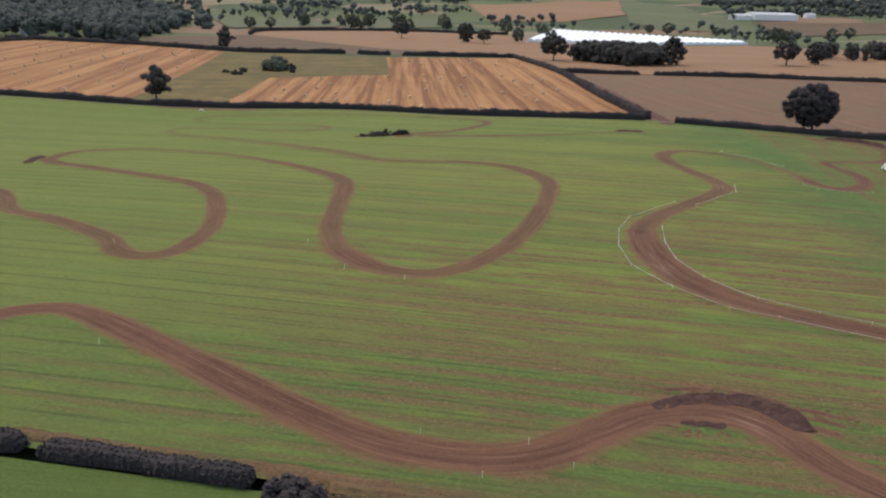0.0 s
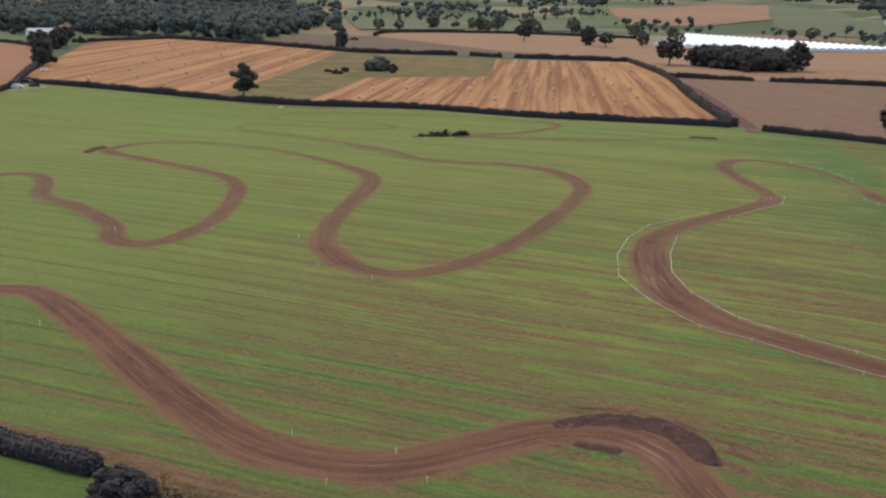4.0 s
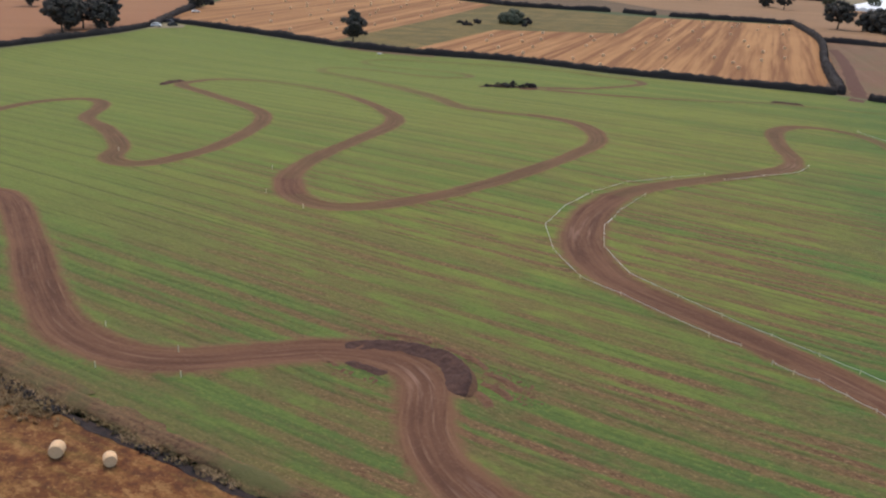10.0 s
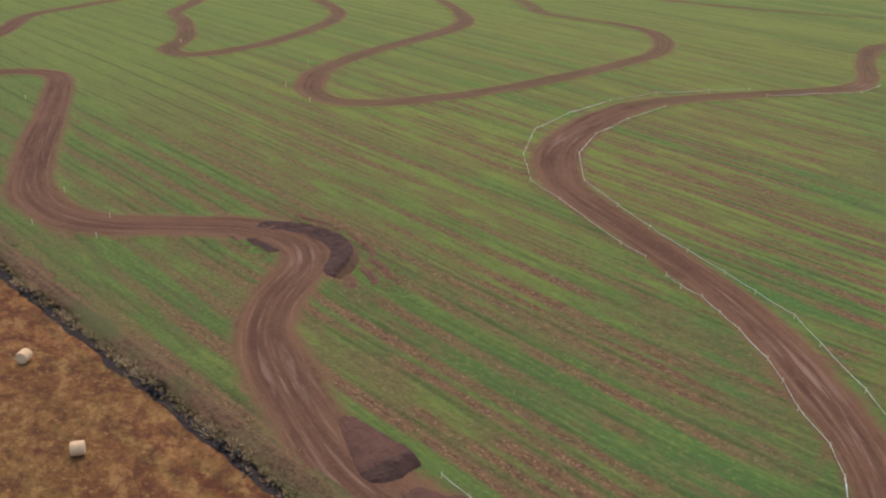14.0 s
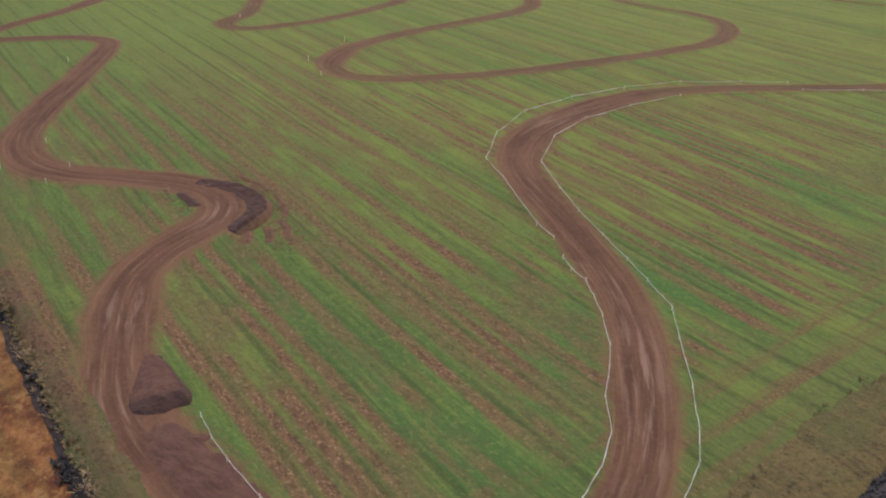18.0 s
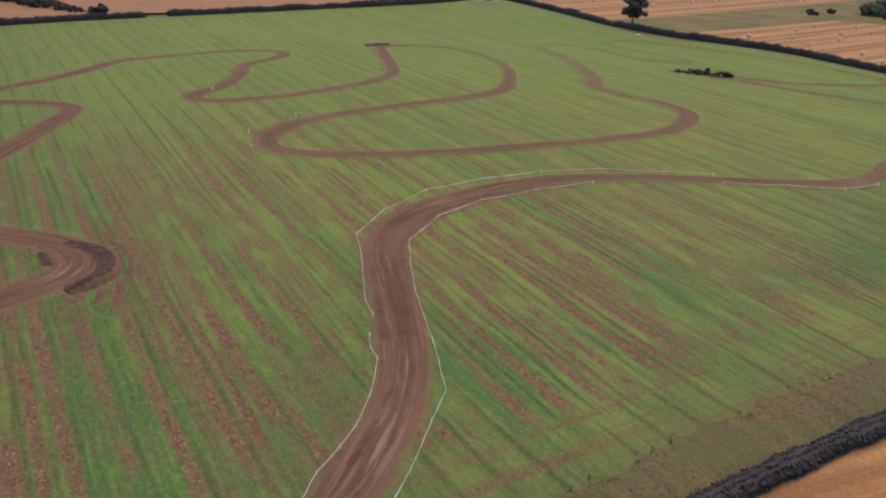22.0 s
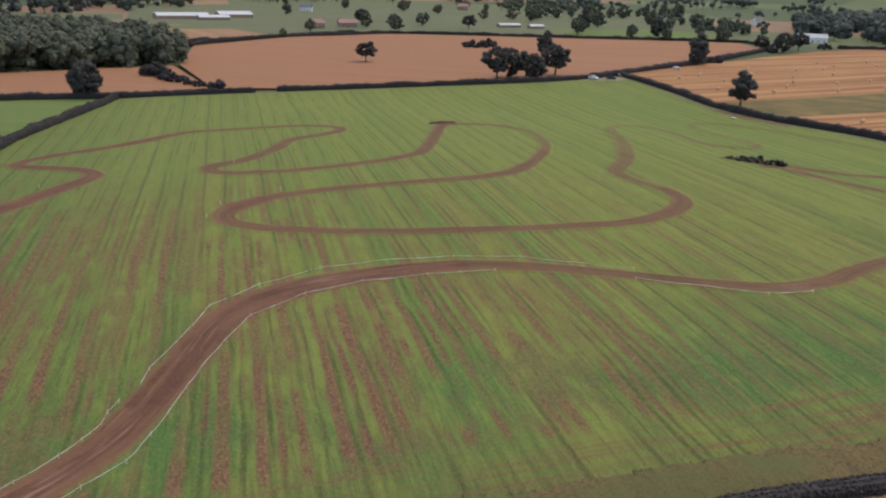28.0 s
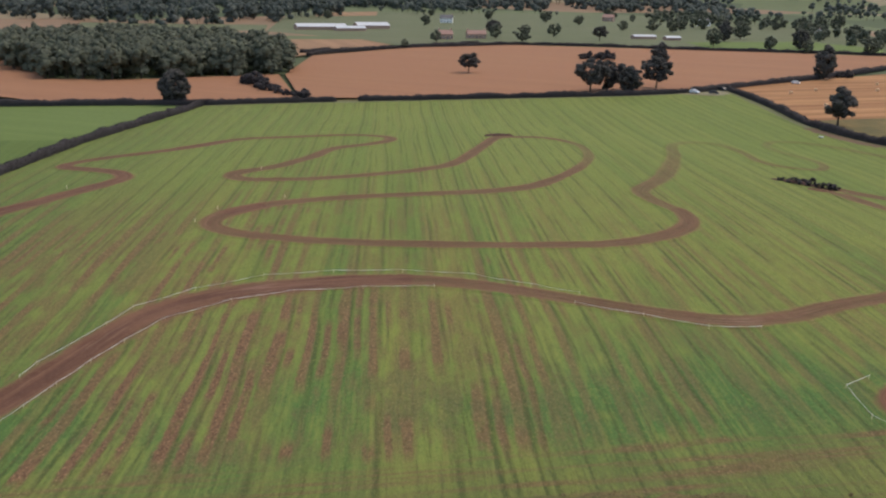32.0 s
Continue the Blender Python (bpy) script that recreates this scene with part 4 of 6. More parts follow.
def wood(name, label, area, count, seed, height, spread, leaf=0.8, per=16, lumps=9, material=None):
    """A stand of trees too dense to count: trunks and lumpy crowns in one mesh."""
    rs = np.random.RandomState(seed)
    poly = np.array(area, float)
    lo, hi = poly.min(0), poly.max(0)
    cs, rr, trunks = [], [], bmesh.new()
    tries = 0
    while count > 0 and tries < 60000:
        tries += 1
        x, y = rs.uniform(lo, hi)
        inside = False
        for (x0, y0), (x1, y1) in zip(poly, np.roll(poly, -1, 0)):
            if (y0 > y) != (y1 > y) and x < (x1 - x0) * (y - y0) / (y1 - y0) + x0:
                inside = not inside
        if not inside or open_land(x, y):
            continue
        count -= 1
        g = land(x, y)
        h = height * rs.uniform(0.75, 1.12)
        limb(trunks, (x, y, g - 0.5), (x, y, g + h * 0.55), 0.35, 0.15, 5)
        for i in range(lumps):
            a = rs.uniform(0, 2 * math.pi)
            q = spread * rs.uniform(0.1, 0.8)
            cs.append((x + q * math.cos(a), y + q * math.sin(a), g + h * (0.08 + 0.78 * rs.uniform() ** 0.7)))
            rr.append(spread * rs.uniform(0.40, 0.58))
        cs.append((x, y, g + h * 0.88))
        rr.append(spread * 0.42)
    root = tagged(new(name), label, "woodland", kind="stuff")
    part("trunks", trunks, BARK, root)
    v, f = merge(lump_cloud(rs, cs, np.array(rr) * 0.92, 0.95), leaf_cloud(rs, cs, rr, per * 2, leaf * 0.75, 0.95))
    part("canopy", mesh_of("canopy", v, f, material or LEAF_WOOD, True), None, root)
    return root


wood("wood", "dense dark broadleaf wood behind orange stubble", [(-311, -22), (-268, 10), (-267, 42), (-290, 85), (-306, 111), (-384, 101), (-440, 60), (-470, 0), (-420, -60), (-350, -60)], 560, 61, 13.2, 4.8, 1.0, 14, 8)
wood("wood", "small dark copse beside white tunnels", [(-32, 656), (-10, 634), (13, 612), (41, 638), (30, 676), (-5, 684)], 120, 62, 13.0, 4.8, 1.0, 14, 8, LEAF_TREE)
wood("wood", "dark belt of trees beyond the straw field", [(-345, 642), (-440, 655), (-520, 590), (-640, 640), (-900, 900), (-900, 1300), (-640, 1180), (-420, 860)], 560, 63, 14, 7.6, 1.7, 9, 5, LEAF_HAZE)
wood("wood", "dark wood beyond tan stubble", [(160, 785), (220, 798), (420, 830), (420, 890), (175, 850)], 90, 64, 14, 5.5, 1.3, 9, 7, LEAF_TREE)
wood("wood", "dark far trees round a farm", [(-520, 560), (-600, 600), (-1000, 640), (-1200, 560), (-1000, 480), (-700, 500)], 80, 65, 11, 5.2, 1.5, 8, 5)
wood("wood", "far wooded ridge", [(-700, -40), (-760, 60), (-1000, 110), (-1400, 60), (-1400, -300), (-800, -260)], 320, 66, 16, 6.8, 1.7, 7, 5, LEAF_HAZE)

wood("wood", "broad dark far woodland", [(-400, 900), (-520, 780), (-900, 900), (-1500, 1700), (-1350, 2300), (-760, 1550)], 640, 67, 14, 11.0, 2.4, 4, 4, LEAF_HAZE)
wood("wood", "far wooded valley side", [(-1250, 60), (-1500, 30), (-2200, 500), (-2000, 1000), (-1350, 700)], 420, 68, 14, 9.0, 2.0, 4, 5, LEAF_HAZE)
wood("wood", "far wooded hill", [(260, 2100), (700, 1950), (1300, 2600), (1200, 3400), (300, 3300), (230, 2500)], 560, 69, 14, 10.0, 2.2, 4, 5, LEAF_HAZE)


def far_country():
    """Hedgerow trees and woods of the distance, by chance along a loose net of lanes."""
    rs = np.random.RandomState(71)
    cs, rr = [], []
    bm = bmesh.new()

    def put(x, y, s):
        if open_land(x, y) and rs.uniform() < 0.85:
            return
        d = math.hypot(x + 60, y - 150)
        g = land(x, y)
        s *= 1 + max(0.0, d - 1000) / 2200
        h = s * rs.uniform(9, 15)
        limb(bm, (x, y, g - 0.5), (x, y, g + h * 0.5), 0.35, 0.2, 4)
        for i in range(3):
            cs.append((x + rs.uniform(-2.6, 2.6) * s, y + rs.uniform(-2.6, 2.6) * s, g + h * rs.uniform(0.4, 0.8)))
            rr.append(s * rs.uniform(2.2, 3.8))

    for i in range(520):
        az = radians(rs.uniform(-25, 125))
        d = 1000 + 3500 * rs.uniform() ** 1.25
        x, y = -60 - d * math.sin(az), 150 + d * math.cos(az)
        if (-110 < x < 170 and y < 1380) or open_land(x, y) or (215 < x < 420 and y < 1900) or (x < -500 and y < 480 and x > -1080):
            continue
        kind = rs.uniform()
        if kind < 0.62:
            a, n = radians(24 + 90 * rs.randint(2) + rs.uniform(-9, 9)), rs.randint(3, 11)
            for k in range(n):
                q = (k - n / 2) * rs.uniform(12, 24)
                put(x + q * math.cos(a) + rs.uniform(-3, 3), y + q * math.sin(a) + rs.uniform(-3, 3), rs.choice([0.6, 0.8, 1.0, 1.3]))
        else:
            n = rs.randint(6, 20)
            for k in range(n):
                put(x + rs.normal() * 34, y + rs.normal() * 14, rs.uniform(0.8, 1.2) * (1.0 if d < 1900 else 1.5))
    root = tagged(new("far_trees"), "hedgerow trees and copses of the far farmland", "trees", kind="stuff")
    part("trunks", bm, BARK, root)
    v, f = merge(lump_cloud(rs, cs, np.array(rr) * 0.94, 0.9), leaf_cloud(rs, cs, rr, 9, 1.2))
    part("canopy", mesh_of("canopy", v, f, LEAF_HAZE, True), None, root)


far_country()
rs = np.random.RandomState(81)
PARKLAND = [(-482, 170, 6), (-545, 195, 9), (-605, 246, 12), (-563, 262, 12), (-661, 279, 9), (-914, 342, 13), (-861, 368, 11), (-761, 391, 10), (-1130, 465, 12), (-783, 456, 13),
            (-747, 436, 14), (-853, 501, 13), (-559, 409, 14), (-656, 468, 15), (-863, 590, 15), (-521, 437, 11), (-500, 456, 10), (-783, 600, 18), (-852, 652, 18), (-494, 499, 13), (-741, 614, 12)]
BEYOND = [(-122, 1093, 17), (-89, 909, 15), (-79, 1099, 15), (-309, 1100, 19), (-218, 1216, 20), (-390, 1160, 18), (-392, 1043, 13), (-409, 1021, 14), (75, 1312, 16), (138, 1290, 13), (187, 1112, 19),
          (53, 1335, 13), (272, 1237, 17), (230, 886, 14), (-310, 1180, 18), (-160, 1010, 14), (-62, 990, 12), (200, 1130, 16), (-250, 1150, 14)]
TALL = (11.5, 12.5, 14.0)
for x, y, h in PARKLAND + BEYOND:
    k = rs.randint(3)
    copy_thing(DISTANT[k], pose(x, y, land(x, y), 0, 0, rs.uniform(0, 360)) @ Matrix.Scale(h / TALL[k], 4))
for k in range(12):
    x, y = rs.uniform(-1050, -700), rs.uniform(60, 660)
    copy_thing(DISTANT[rs.randint(3)], pose(x, y, land(x, y), 0, 0, rs.uniform(0, 360)) @ Matrix.Scale(rs.uniform(0.6, 1.0), 4))
for k in range(26):
    x, y = rs.uniform(-420, 420), rs.uniform(1010, 1500)
    if -130 < x < 200:
        continue
    copy_thing(DISTANT[rs.randint(3)], pose(x, y, land(x, y), 0, 0, rs.uniform(0, 360)) @ Matrix.Scale(rs.uniform(0.9, 1.4), 4))

hedge([(-427, 106), (-440, 117), (-452, 136), (-464, 154), (-487, 174), (-538, 225)], 1.9, 2.6, 25, 0.4, 0.4, "low broken hedge beside pale stubble", gaps=((-446, 126, 3), (-470, 160, 3)))
for k, (x, y, s) in enumerate([(-183, 446, 0.7), (-190, 440, 0.45), (-160, 455, 0.5), (-322, 761, 0.8)]):
    copy_thing(BUSHES[k % 2], pose(x, y, 0, 0, 0, 70 * k) @ Matrix.Scale(s, 4))


# ---- the track ----
LOOP_SOUTH = [(60, 68, 3.3), (55, 67.2, 3.4), (49.8, 66.7, 3.4), (45, 66.9, 3.2), (41, 67.9, 3.0), (36.5, 69.4, 2.9), (31.3, 71.3, 3.1), (26.3, 74, 2.8), (22.6, 77.6, 2.8), (20.3, 81.2, 2.8), (17.8, 84.8, 2.9),
              (14.3, 86.8, 2.9), (10.2, 86.6, 2.8), (6, 84.4, 2.7), (2, 80, 2.6), (-1.3, 76, 2.8), (-4.7, 73.3, 3.0), (-8.7, 71.9, 3.0), (-13.6, 71.8, 2.9), (-19, 73, 2.7), (-25.3, 76, 2.6), (-32.6, 80, 2.6),
              (-41, 85, 2.5), (-50.3, 90.3, 2.4), (-58.5, 94.8, 2.3), (-64.5, 96.6, 2.2), (-69.8, 93.5, 2.1), (-73.8, 86.5, 2.0)]
LOOP_WEST = [(-77.3, 79.3, 1.8), (-83, 80.8, 1.8), (-89.5, 87.5, 1.8), (-95.3, 96, 2.0), (-105, 105.5, 2.0), (-116, 114.7, 2.0), (-121, 128.5, 1.9), (-126, 145.5, 1.8), (-123, 155.5, 2.0), (-116.5, 156, 2.0), (-109.5, 150, 2.0),
             (-102.5, 141.3, 2.0), (-90.5, 136.6, 2.2), (-76.5, 128.2, 2.2), (-71, 121.6, 2.3), (-66.3, 120.2, 2.3), (-62.7, 124, 2.3), (-63, 136.2, 2.1), (-67.3, 149.8, 2.0), (-75, 164.5, 2.1), (-85, 173, 2.1), (-108, 181.5, 1.9),
             (-124, 187.3, 2.0), (-127, 193, 1.9), (-126, 203, 1.8), (-114, 209.5, 1.5), (-95, 208.5, 1.5), (-77, 201.5, 1.7), (-60.5, 190.8, 2.1)]
LOOP_MID = [(-52.8, 181, 2.4), (-48.6, 164, 2.2), (-45.4, 148, 2.1), (-42, 137.3, 2.3), (-38.4, 130.5, 2.6), (-32.5, 124.4, 2.6), (-27.5, 122.4, 2.5), (-23, 123.2, 2.3), (-18.8, 127.7, 2.2), (-14.4, 139, 2.1), (-11.5, 155, 2.1), (-10.4, 169, 2.1), (-10, 183, 2.2), (-11, 194.5, 2.3),
            (-16.2, 205, 2.5), (-24, 211.8, 2.4), (-33, 213.4, 2.0), (-40, 211.4, 1.8), (-47.5, 210, 1.9), (-54, 211, 2.2), (-66, 219, 2.4), (-80, 225.5, 2.4), (-98, 232.3, 2.0), (-118, 238.5, 1.8), (-124, 247.5, 1.7), (-119, 253.6, 1.6), (-106, 254.8, 1.5), (-93, 253.7, 1.5)]
LOOP_NORTH = [(-84, 257.5, 1.5), (-82.5, 266, 1.5), (-94, 270.3, 1.4), (-110, 267, 1.3), (-122, 268, 1.3), (-129, 275, 1.4), (-121, 286, 1.4), (-97, 297.5, 1.4), (-73, 304.5, 1.4), (-56, 303.5, 1.5), (-43.5, 302.5, 1.6),
              (-37.4, 294, 1.7), (-38.5, 282, 1.8), (-44.5, 268, 1.9), (-52, 260, 2.2), (-56.5, 257, 2.2), (-53, 255.4, 2.1), (-46, 256.3, 2.0), (-28, 261.5, 1.7), (-11, 271, 1.5), (3.5, 281.5, 1.4), (11, 282.8, 1.4), (24, 286, 1.3), (46, 290, 1.2), (66, 290.5, 1.7), (77, 287, 1.7)]
LOOP_EAST = [(80, 278, 1.7), (77, 263, 1.7), (71, 254.5, 1.7), (63, 249.7, 1.6), (56.5, 244.4, 1.7), (57.6, 237.5, 1.8), (61, 230, 1.9), (59.5, 218, 2.0), (54, 210.8, 2.2), (48.3, 212.4, 1.9), (44, 226, 1.5), (35.5, 243, 1.6), (26.3, 249.3, 1.7), (18, 247, 2.1),
             (15.4, 236.5, 2.3), (19.8, 221, 2.1), (25, 209, 2.2), (26.1, 200.5, 2.4), (22.2, 190.5, 2.1), (14, 175.5, 2.2), (9, 163.5, 2.4), (8, 153, 2.8), (9.8, 140.5, 3.1), (14, 130.3, 3.2), (21.2, 122.2, 3.1), (29.8, 118.4, 2.8), (36.5, 116.2, 2.7),
             (43.8, 113.6, 2.6), (51, 110.4, 2.6), (57.8, 106, 2.55), (64.4, 100.4, 2.5)]
LOOP_END = [(69.2, 95.6, 2.5), (73, 90.4, 2.5), (75.8, 84, 2.6), (76.2, 77, 2.8), (72.5, 71.5, 3.0), (66.5, 69, 3.2)]
CENTRE = spline(LOOP_SOUTH + LOOP_WEST + LOOP_MID + LOOP_NORTH + LOOP_EAST + LOOP_END, 0.7, True)


def bank_height(x, y, u, w):
    """Banked and rutted soil across the track."""
    a = abs(u)
    rim = max(0.0, 1 - ((a - 0.62) / 0.2) ** 2) * 0.16
    dish = -0.02 if a < 0.5 else 0.0
    rut = 0.07 * rough(u * 3.2, w * 0.06, 1.0, 4.0) * (a < 0.62)
    return rim * (0.55 + 0.6 * rough(x, y, 0.14, 2.0)) + dish + rut + 0.05 * rough(x, y, 0.9, 6.0) * (a < 0.8)


def track():
    p, w = CENTRE[:, :2], CENTRE[:, 2]
    t = np.roll(p, -1, 0) - np.roll(p, 1, 0)
    t /= np.linalg.norm(t, axis=1)[:, None]
    nrm = np.stack([-t[:, 1], t[:, 0]], 1)
    along = np.concatenate([[0], np.cumsum(np.linalg.norm(np.diff(p, axis=0), axis=1))])
    us = np.linspace(-1, 1, 19)
    n, k = len(p), len(us)
    verts, uvs, wear, pale_run = [], [], [], []
    bends = ((17.5, 85.2, 5.5), (62, 102.5, 9.0), (69, 95, 6.0), (12, 139, 7.0), (46, 67, 5.0), (33, 71, 5.0), (25, 200, 6.0))
    for i in range(n):
        far = p[i][1] > 112 and p[i][0] < 30 and w[i] < 2.6
        side = (1.34 if far else 1.48) * w[i] * (1 + 0.10 * rough(*p[i], 0.08, 5.0))
        worn = 1.0 if w[i] > 1.75 else max(0.28, (w[i] - 1.1) / 0.65)
        if far:
            worn = min(worn, 0.91)
        if p[i][1] > 206 and -135 < p[i][0] < -36:
            worn = min(worn, (0.9 if p[i][1] > 250 and p[i][0] > -62 else max(0.34, 0.76 - 0.006 * max(0.0, -60 - p[i][0]))) if p[i][1] > 212 or p[i][0] > -70 else 1.0)
        for u in us:
            q = p[i] + nrm[i] * u * side
            q[1] = max(q[1], 63.6)
            g = land(*q)
            z = g + 0.12 + max(-0.01, bank_height(q[0], q[1], u, along[i])) * (1 if abs(u) < 0.98 else 0)
            verts.append((q[0], q[1], z if abs(u) < 0.98 else g + 0.066))
            uvs.append((u, along[i]))
            wear.append(worn)
            pale_run.append(max(0.0, 1 - min(math.hypot(q[0] - bx, q[1] - by) / br for bx, by, br in bends)) ** 0.5 * max(0.0, 1 - (u / 0.55) ** 2))
    faces = [(i * k + j, i * k + j + 1, ((i + 1) % n) * k + j + 1, ((i + 1) % n) * k + j) for i in range(n) for j in range(k - 1)]
    me = mesh_of("dirt_track", verts, [f[::-1] for f in faces], TRACK, True)
    lay = me.uv_layers.new(name="across")
    idx = np.zeros(len(me.loops), int)
    me.loops.foreach_get("vertex_index", idx)
    lay.data.foreach_set("uv", np.array(uvs)[idx].ravel())
    at = me.attributes.new("wear", "FLOAT", "POINT")
    at.data.foreach_set("value", np.array(wear))
    at = me.attributes.new("polish", "FLOAT", "POINT")
    at.data.foreach_set("value", np.array(pale_run))
    return tagged(part("dirt_track", me), "winding rutted red-brown dirt track through grass", "track", kind="structure")


track()


def heap(name, label, line, height, width, material, seed, steep=0.5, step=0.35, category="earth bank", inner=None, ends=0.16):
    """A bank of dug soil along a line: lumpy, steeper on one side."""
    c = spline(line, step)
    n, k = len(c), 17
    verts = []
    for i in range(n):
        a = c[min(i + 1, n - 1)] - c[max(i - 1, 0)]
        t = a[:2] / (np.hypot(*a[:2]) + 1e-9)
        nrm = np.array([-t[1], t[0]])
        first, last = ends if isinstance(ends, tuple) else (ends, ends)
        taper = min(1, i / (n * first + 1e-9), (n - 1 - i) / (n * last + 1e-9)) ** 0.6
        for j in range(k):
            u = j / (k - 1) * 2 - 1
            peak = steep
            f = (u + 1) / (peak + 1) if u < peak else (1 - u) / (1 - peak)
            x, y = c[i][:2] + nrm * u * width * (0.55 + 0.45 * taper)
            z = height * taper * (f ** 0.85) * (1 + 0.35 * rough(x, y, 0.5, seed)) + 0.16 * rough(x, y, 1.6, seed) * min(1, 3 * f)
            verts.append((x + 0.12 * rough(x, y, 1.1, seed + 3), y, land(x, y) + max(z, 0) + 0.07))
    faces = [(i * k + j, (i + 1) * k + j, (i + 1) * k + j + 1, i * k + j + 1) for i in range(n - 1) for j in range(k - 1)]
    me = mesh_of(name, verts, faces, material)
    if inner:
        me.materials.append(inner)
        for q in me.polygons:
            q.material_index = int(q.index % (k - 1) < (k - 1) * (1 + steep) / 2 + 1)
    return tagged(part(name, me), label, category)


def clods(name, label, spots, material, seed):
    """Lumps of thrown-out soil."""
    rs = np.random.RandomState(seed)
    cs, rr = [], []
    for x, y, r, n in spots:
        for i in range(n):
            a, q = rs.uniform(0, 2 * math.pi), r * rs.uniform() ** 0.7
            cs.append((x + q * math.cos(a), y + q * math.sin(a), land(x, y) + 0.08))
            rr.append(rs.uniform(0.06, 0.24))
    v, f = lump_cloud(rs, cs, rr, 0.22)
    return tagged(part(name, mesh_of(name, v, [tuple(map(int, r)) for r in f], material)), label, "soil clods", kind="stuff")


# The berm's inner face takes EARTH, so its shade is painted into the soil.
heap("soil_berm", "curved bank of dug soil, inner face coloured with its shade", [(6.9, 86.7), (9.0, 88.5), (11.4, 89.8), (14, 90.3), (16.6, 90.0), (18.8, 88.9), (20.4, 87.1), (21.6, 84.8)], 0.95, 1.6, CLODS, 3.0, 0.42, inner=EARTH, ends=(0.75, 0.12))
clods("soil_clods", "clods of soil thrown behind the berm", [(8, 91.5, 1.6, 26), (13, 92.6, 1.6, 30), (18, 92.4, 1.7, 34), (23, 90.5, 2.0, 46), (25.5, 89, 2.0, 34), (10, 82.5, 1.3, 30), (13.5, 83, 1.2, 24), (27, 88, 1.5, 16)], CLODS, 5)
for k, line in enumerate([[(7.5, 91.4), (10.5, 92.4), (13.5, 92.8)], [(15, 92.8), (18.5, 92.3), (21, 91.2)], [(21.0, 90.4), (23.2, 90.3), (25.4, 89.2)], [(21.8, 88.4), (23.8, 88.2), (25.8, 87.2)], [(22.0, 86.6), (23.4, 86.0), (24.8, 84.8)], [(6, 83.4), (8, 82.8), (10.4, 82.4)]]):
    heap("soil_spill", "thin brown spill of loose soil on grass", line, 0.13, 0.42 + 0.05 * k, CLODS, 21.0 + k, 0.1, category="soil heap", ends=0.5)
heap("soil_heap", "low dark spill of soil inside the bend", [(9.3, 83.6), (11.5, 84.0), (14, 84.1)], 0.35, 0.8, EARTH, 8.0, 0.2, category="soil heap")


def jump():
    """A take-off ramp of packed soil: rises and widens along its length, ends in a steep dark face."""
    n, k, length = 34, 25, 9.0
    a, ax = np.array((40.0, 70.8)), np.array((0.975, -0.22))
    ax /= np.linalg.norm(ax)
    cr = np.array((-ax[1], ax[0]))
    verts = []
    for i in range(n):
        s = i / (n - 1)
        half = (0.35 + 1.95 * min(1, s / 0.85) ** 0.9) * (1 + 0.12 * rough(s * 5, 1.0, 1.0, 3.0))
        half *= 1 - 0.16 * max(0, (s - 0.85) / 0.15) ** 2
        for j in range(k):
            u = j / (k - 1) * 2 - 1
            p = a + ax * (s - 0.05 * u * u * s) * length + cr * u * half
            top = 0.85 * min(1, s / 0.8) ** 1.2
            front = min(1, (1 - s) / (0.11 + 0.06 * rough(u * 2.2, 5.0, 1.0, 2.0)))
            side = min(1, (1 - abs(u)) / (0.28 if u > 0 else 0.85))
            f = min(front, side)
            z = top * f ** 0.8 + (0.10 * rough(p[0], p[1], 0.9, 7.0) + 0.07 * rough(p[0], p[1], 2.6, 9.0)) * min(1, 2 * f)
            verts.append((p[0], p[1], land(p[0], p[1]) + max(z, 0.0) + 0.10))
    cut = int(0.85 * (n - 1))
    flank = k - 5

    def quads(rows, first, last):
        return [(i * k + j, (i + 1) * k + j, (i + 1) * k + j + 1, i * k + j + 1) for i in range(rows) for j in range(first, last)]

    root = tagged(new("dirt_jump"), "packed red soil jump with a steep dark face", "dirt jump")
    me = mesh_of("ramp", verts[:(cut + 1) * k], quads(cut, 0, flank), MOUND)
    part("ramp", me, None, root)
    # The shade of both steep faces is put into their darker soil colour.
    part("side_face", mesh_of("side_face", verts[:(cut + 1) * k], quads(cut, flank, k - 1), EARTH), None, root, "dark side of the ramp with shade in its colour")
    part("take_off_face", mesh_of("take_off_face", verts[cut * k:], quads(n - 1 - cut, 0, k - 1), EARTH), None, root, "steep soil face with shade in its colour")


jump()
heap("soil_run", "smooth damp red soil beyond the jump", [(49.5, 68.4), (53, 68.6), (57.5, 69), (62, 69.9), (66, 72)], 0.26, 2.4, MOUND, 31.0, 0.1, step=0.6, category="soil run", ends=0.2)
heap("soil_berm", "dark berm of soil at the far bend", [(-128.5, 184.5), (-129.6, 188.5), (-129.5, 193.5)], 0.6, 1.1, EARTH, 12.0, 0.2)
heap("brush_heap", "long dark heap of soil and brush", [(-69, 247), (-66, 249.5), (-63, 251.6), (-60, 253.5), (-57, 255.5)], 0.7, 1.3, EARTH, 14.0, 0.0, category="heap", ends=0.5)
heap("soil_heap", "low brown spill of soil beside a brush heap", [(-58, 251), (-55, 253.5), (-52.5, 254.5)], 0.3, 1.6, CLODS, 18.0, 0.0, category="soil heap", ends=0.5)
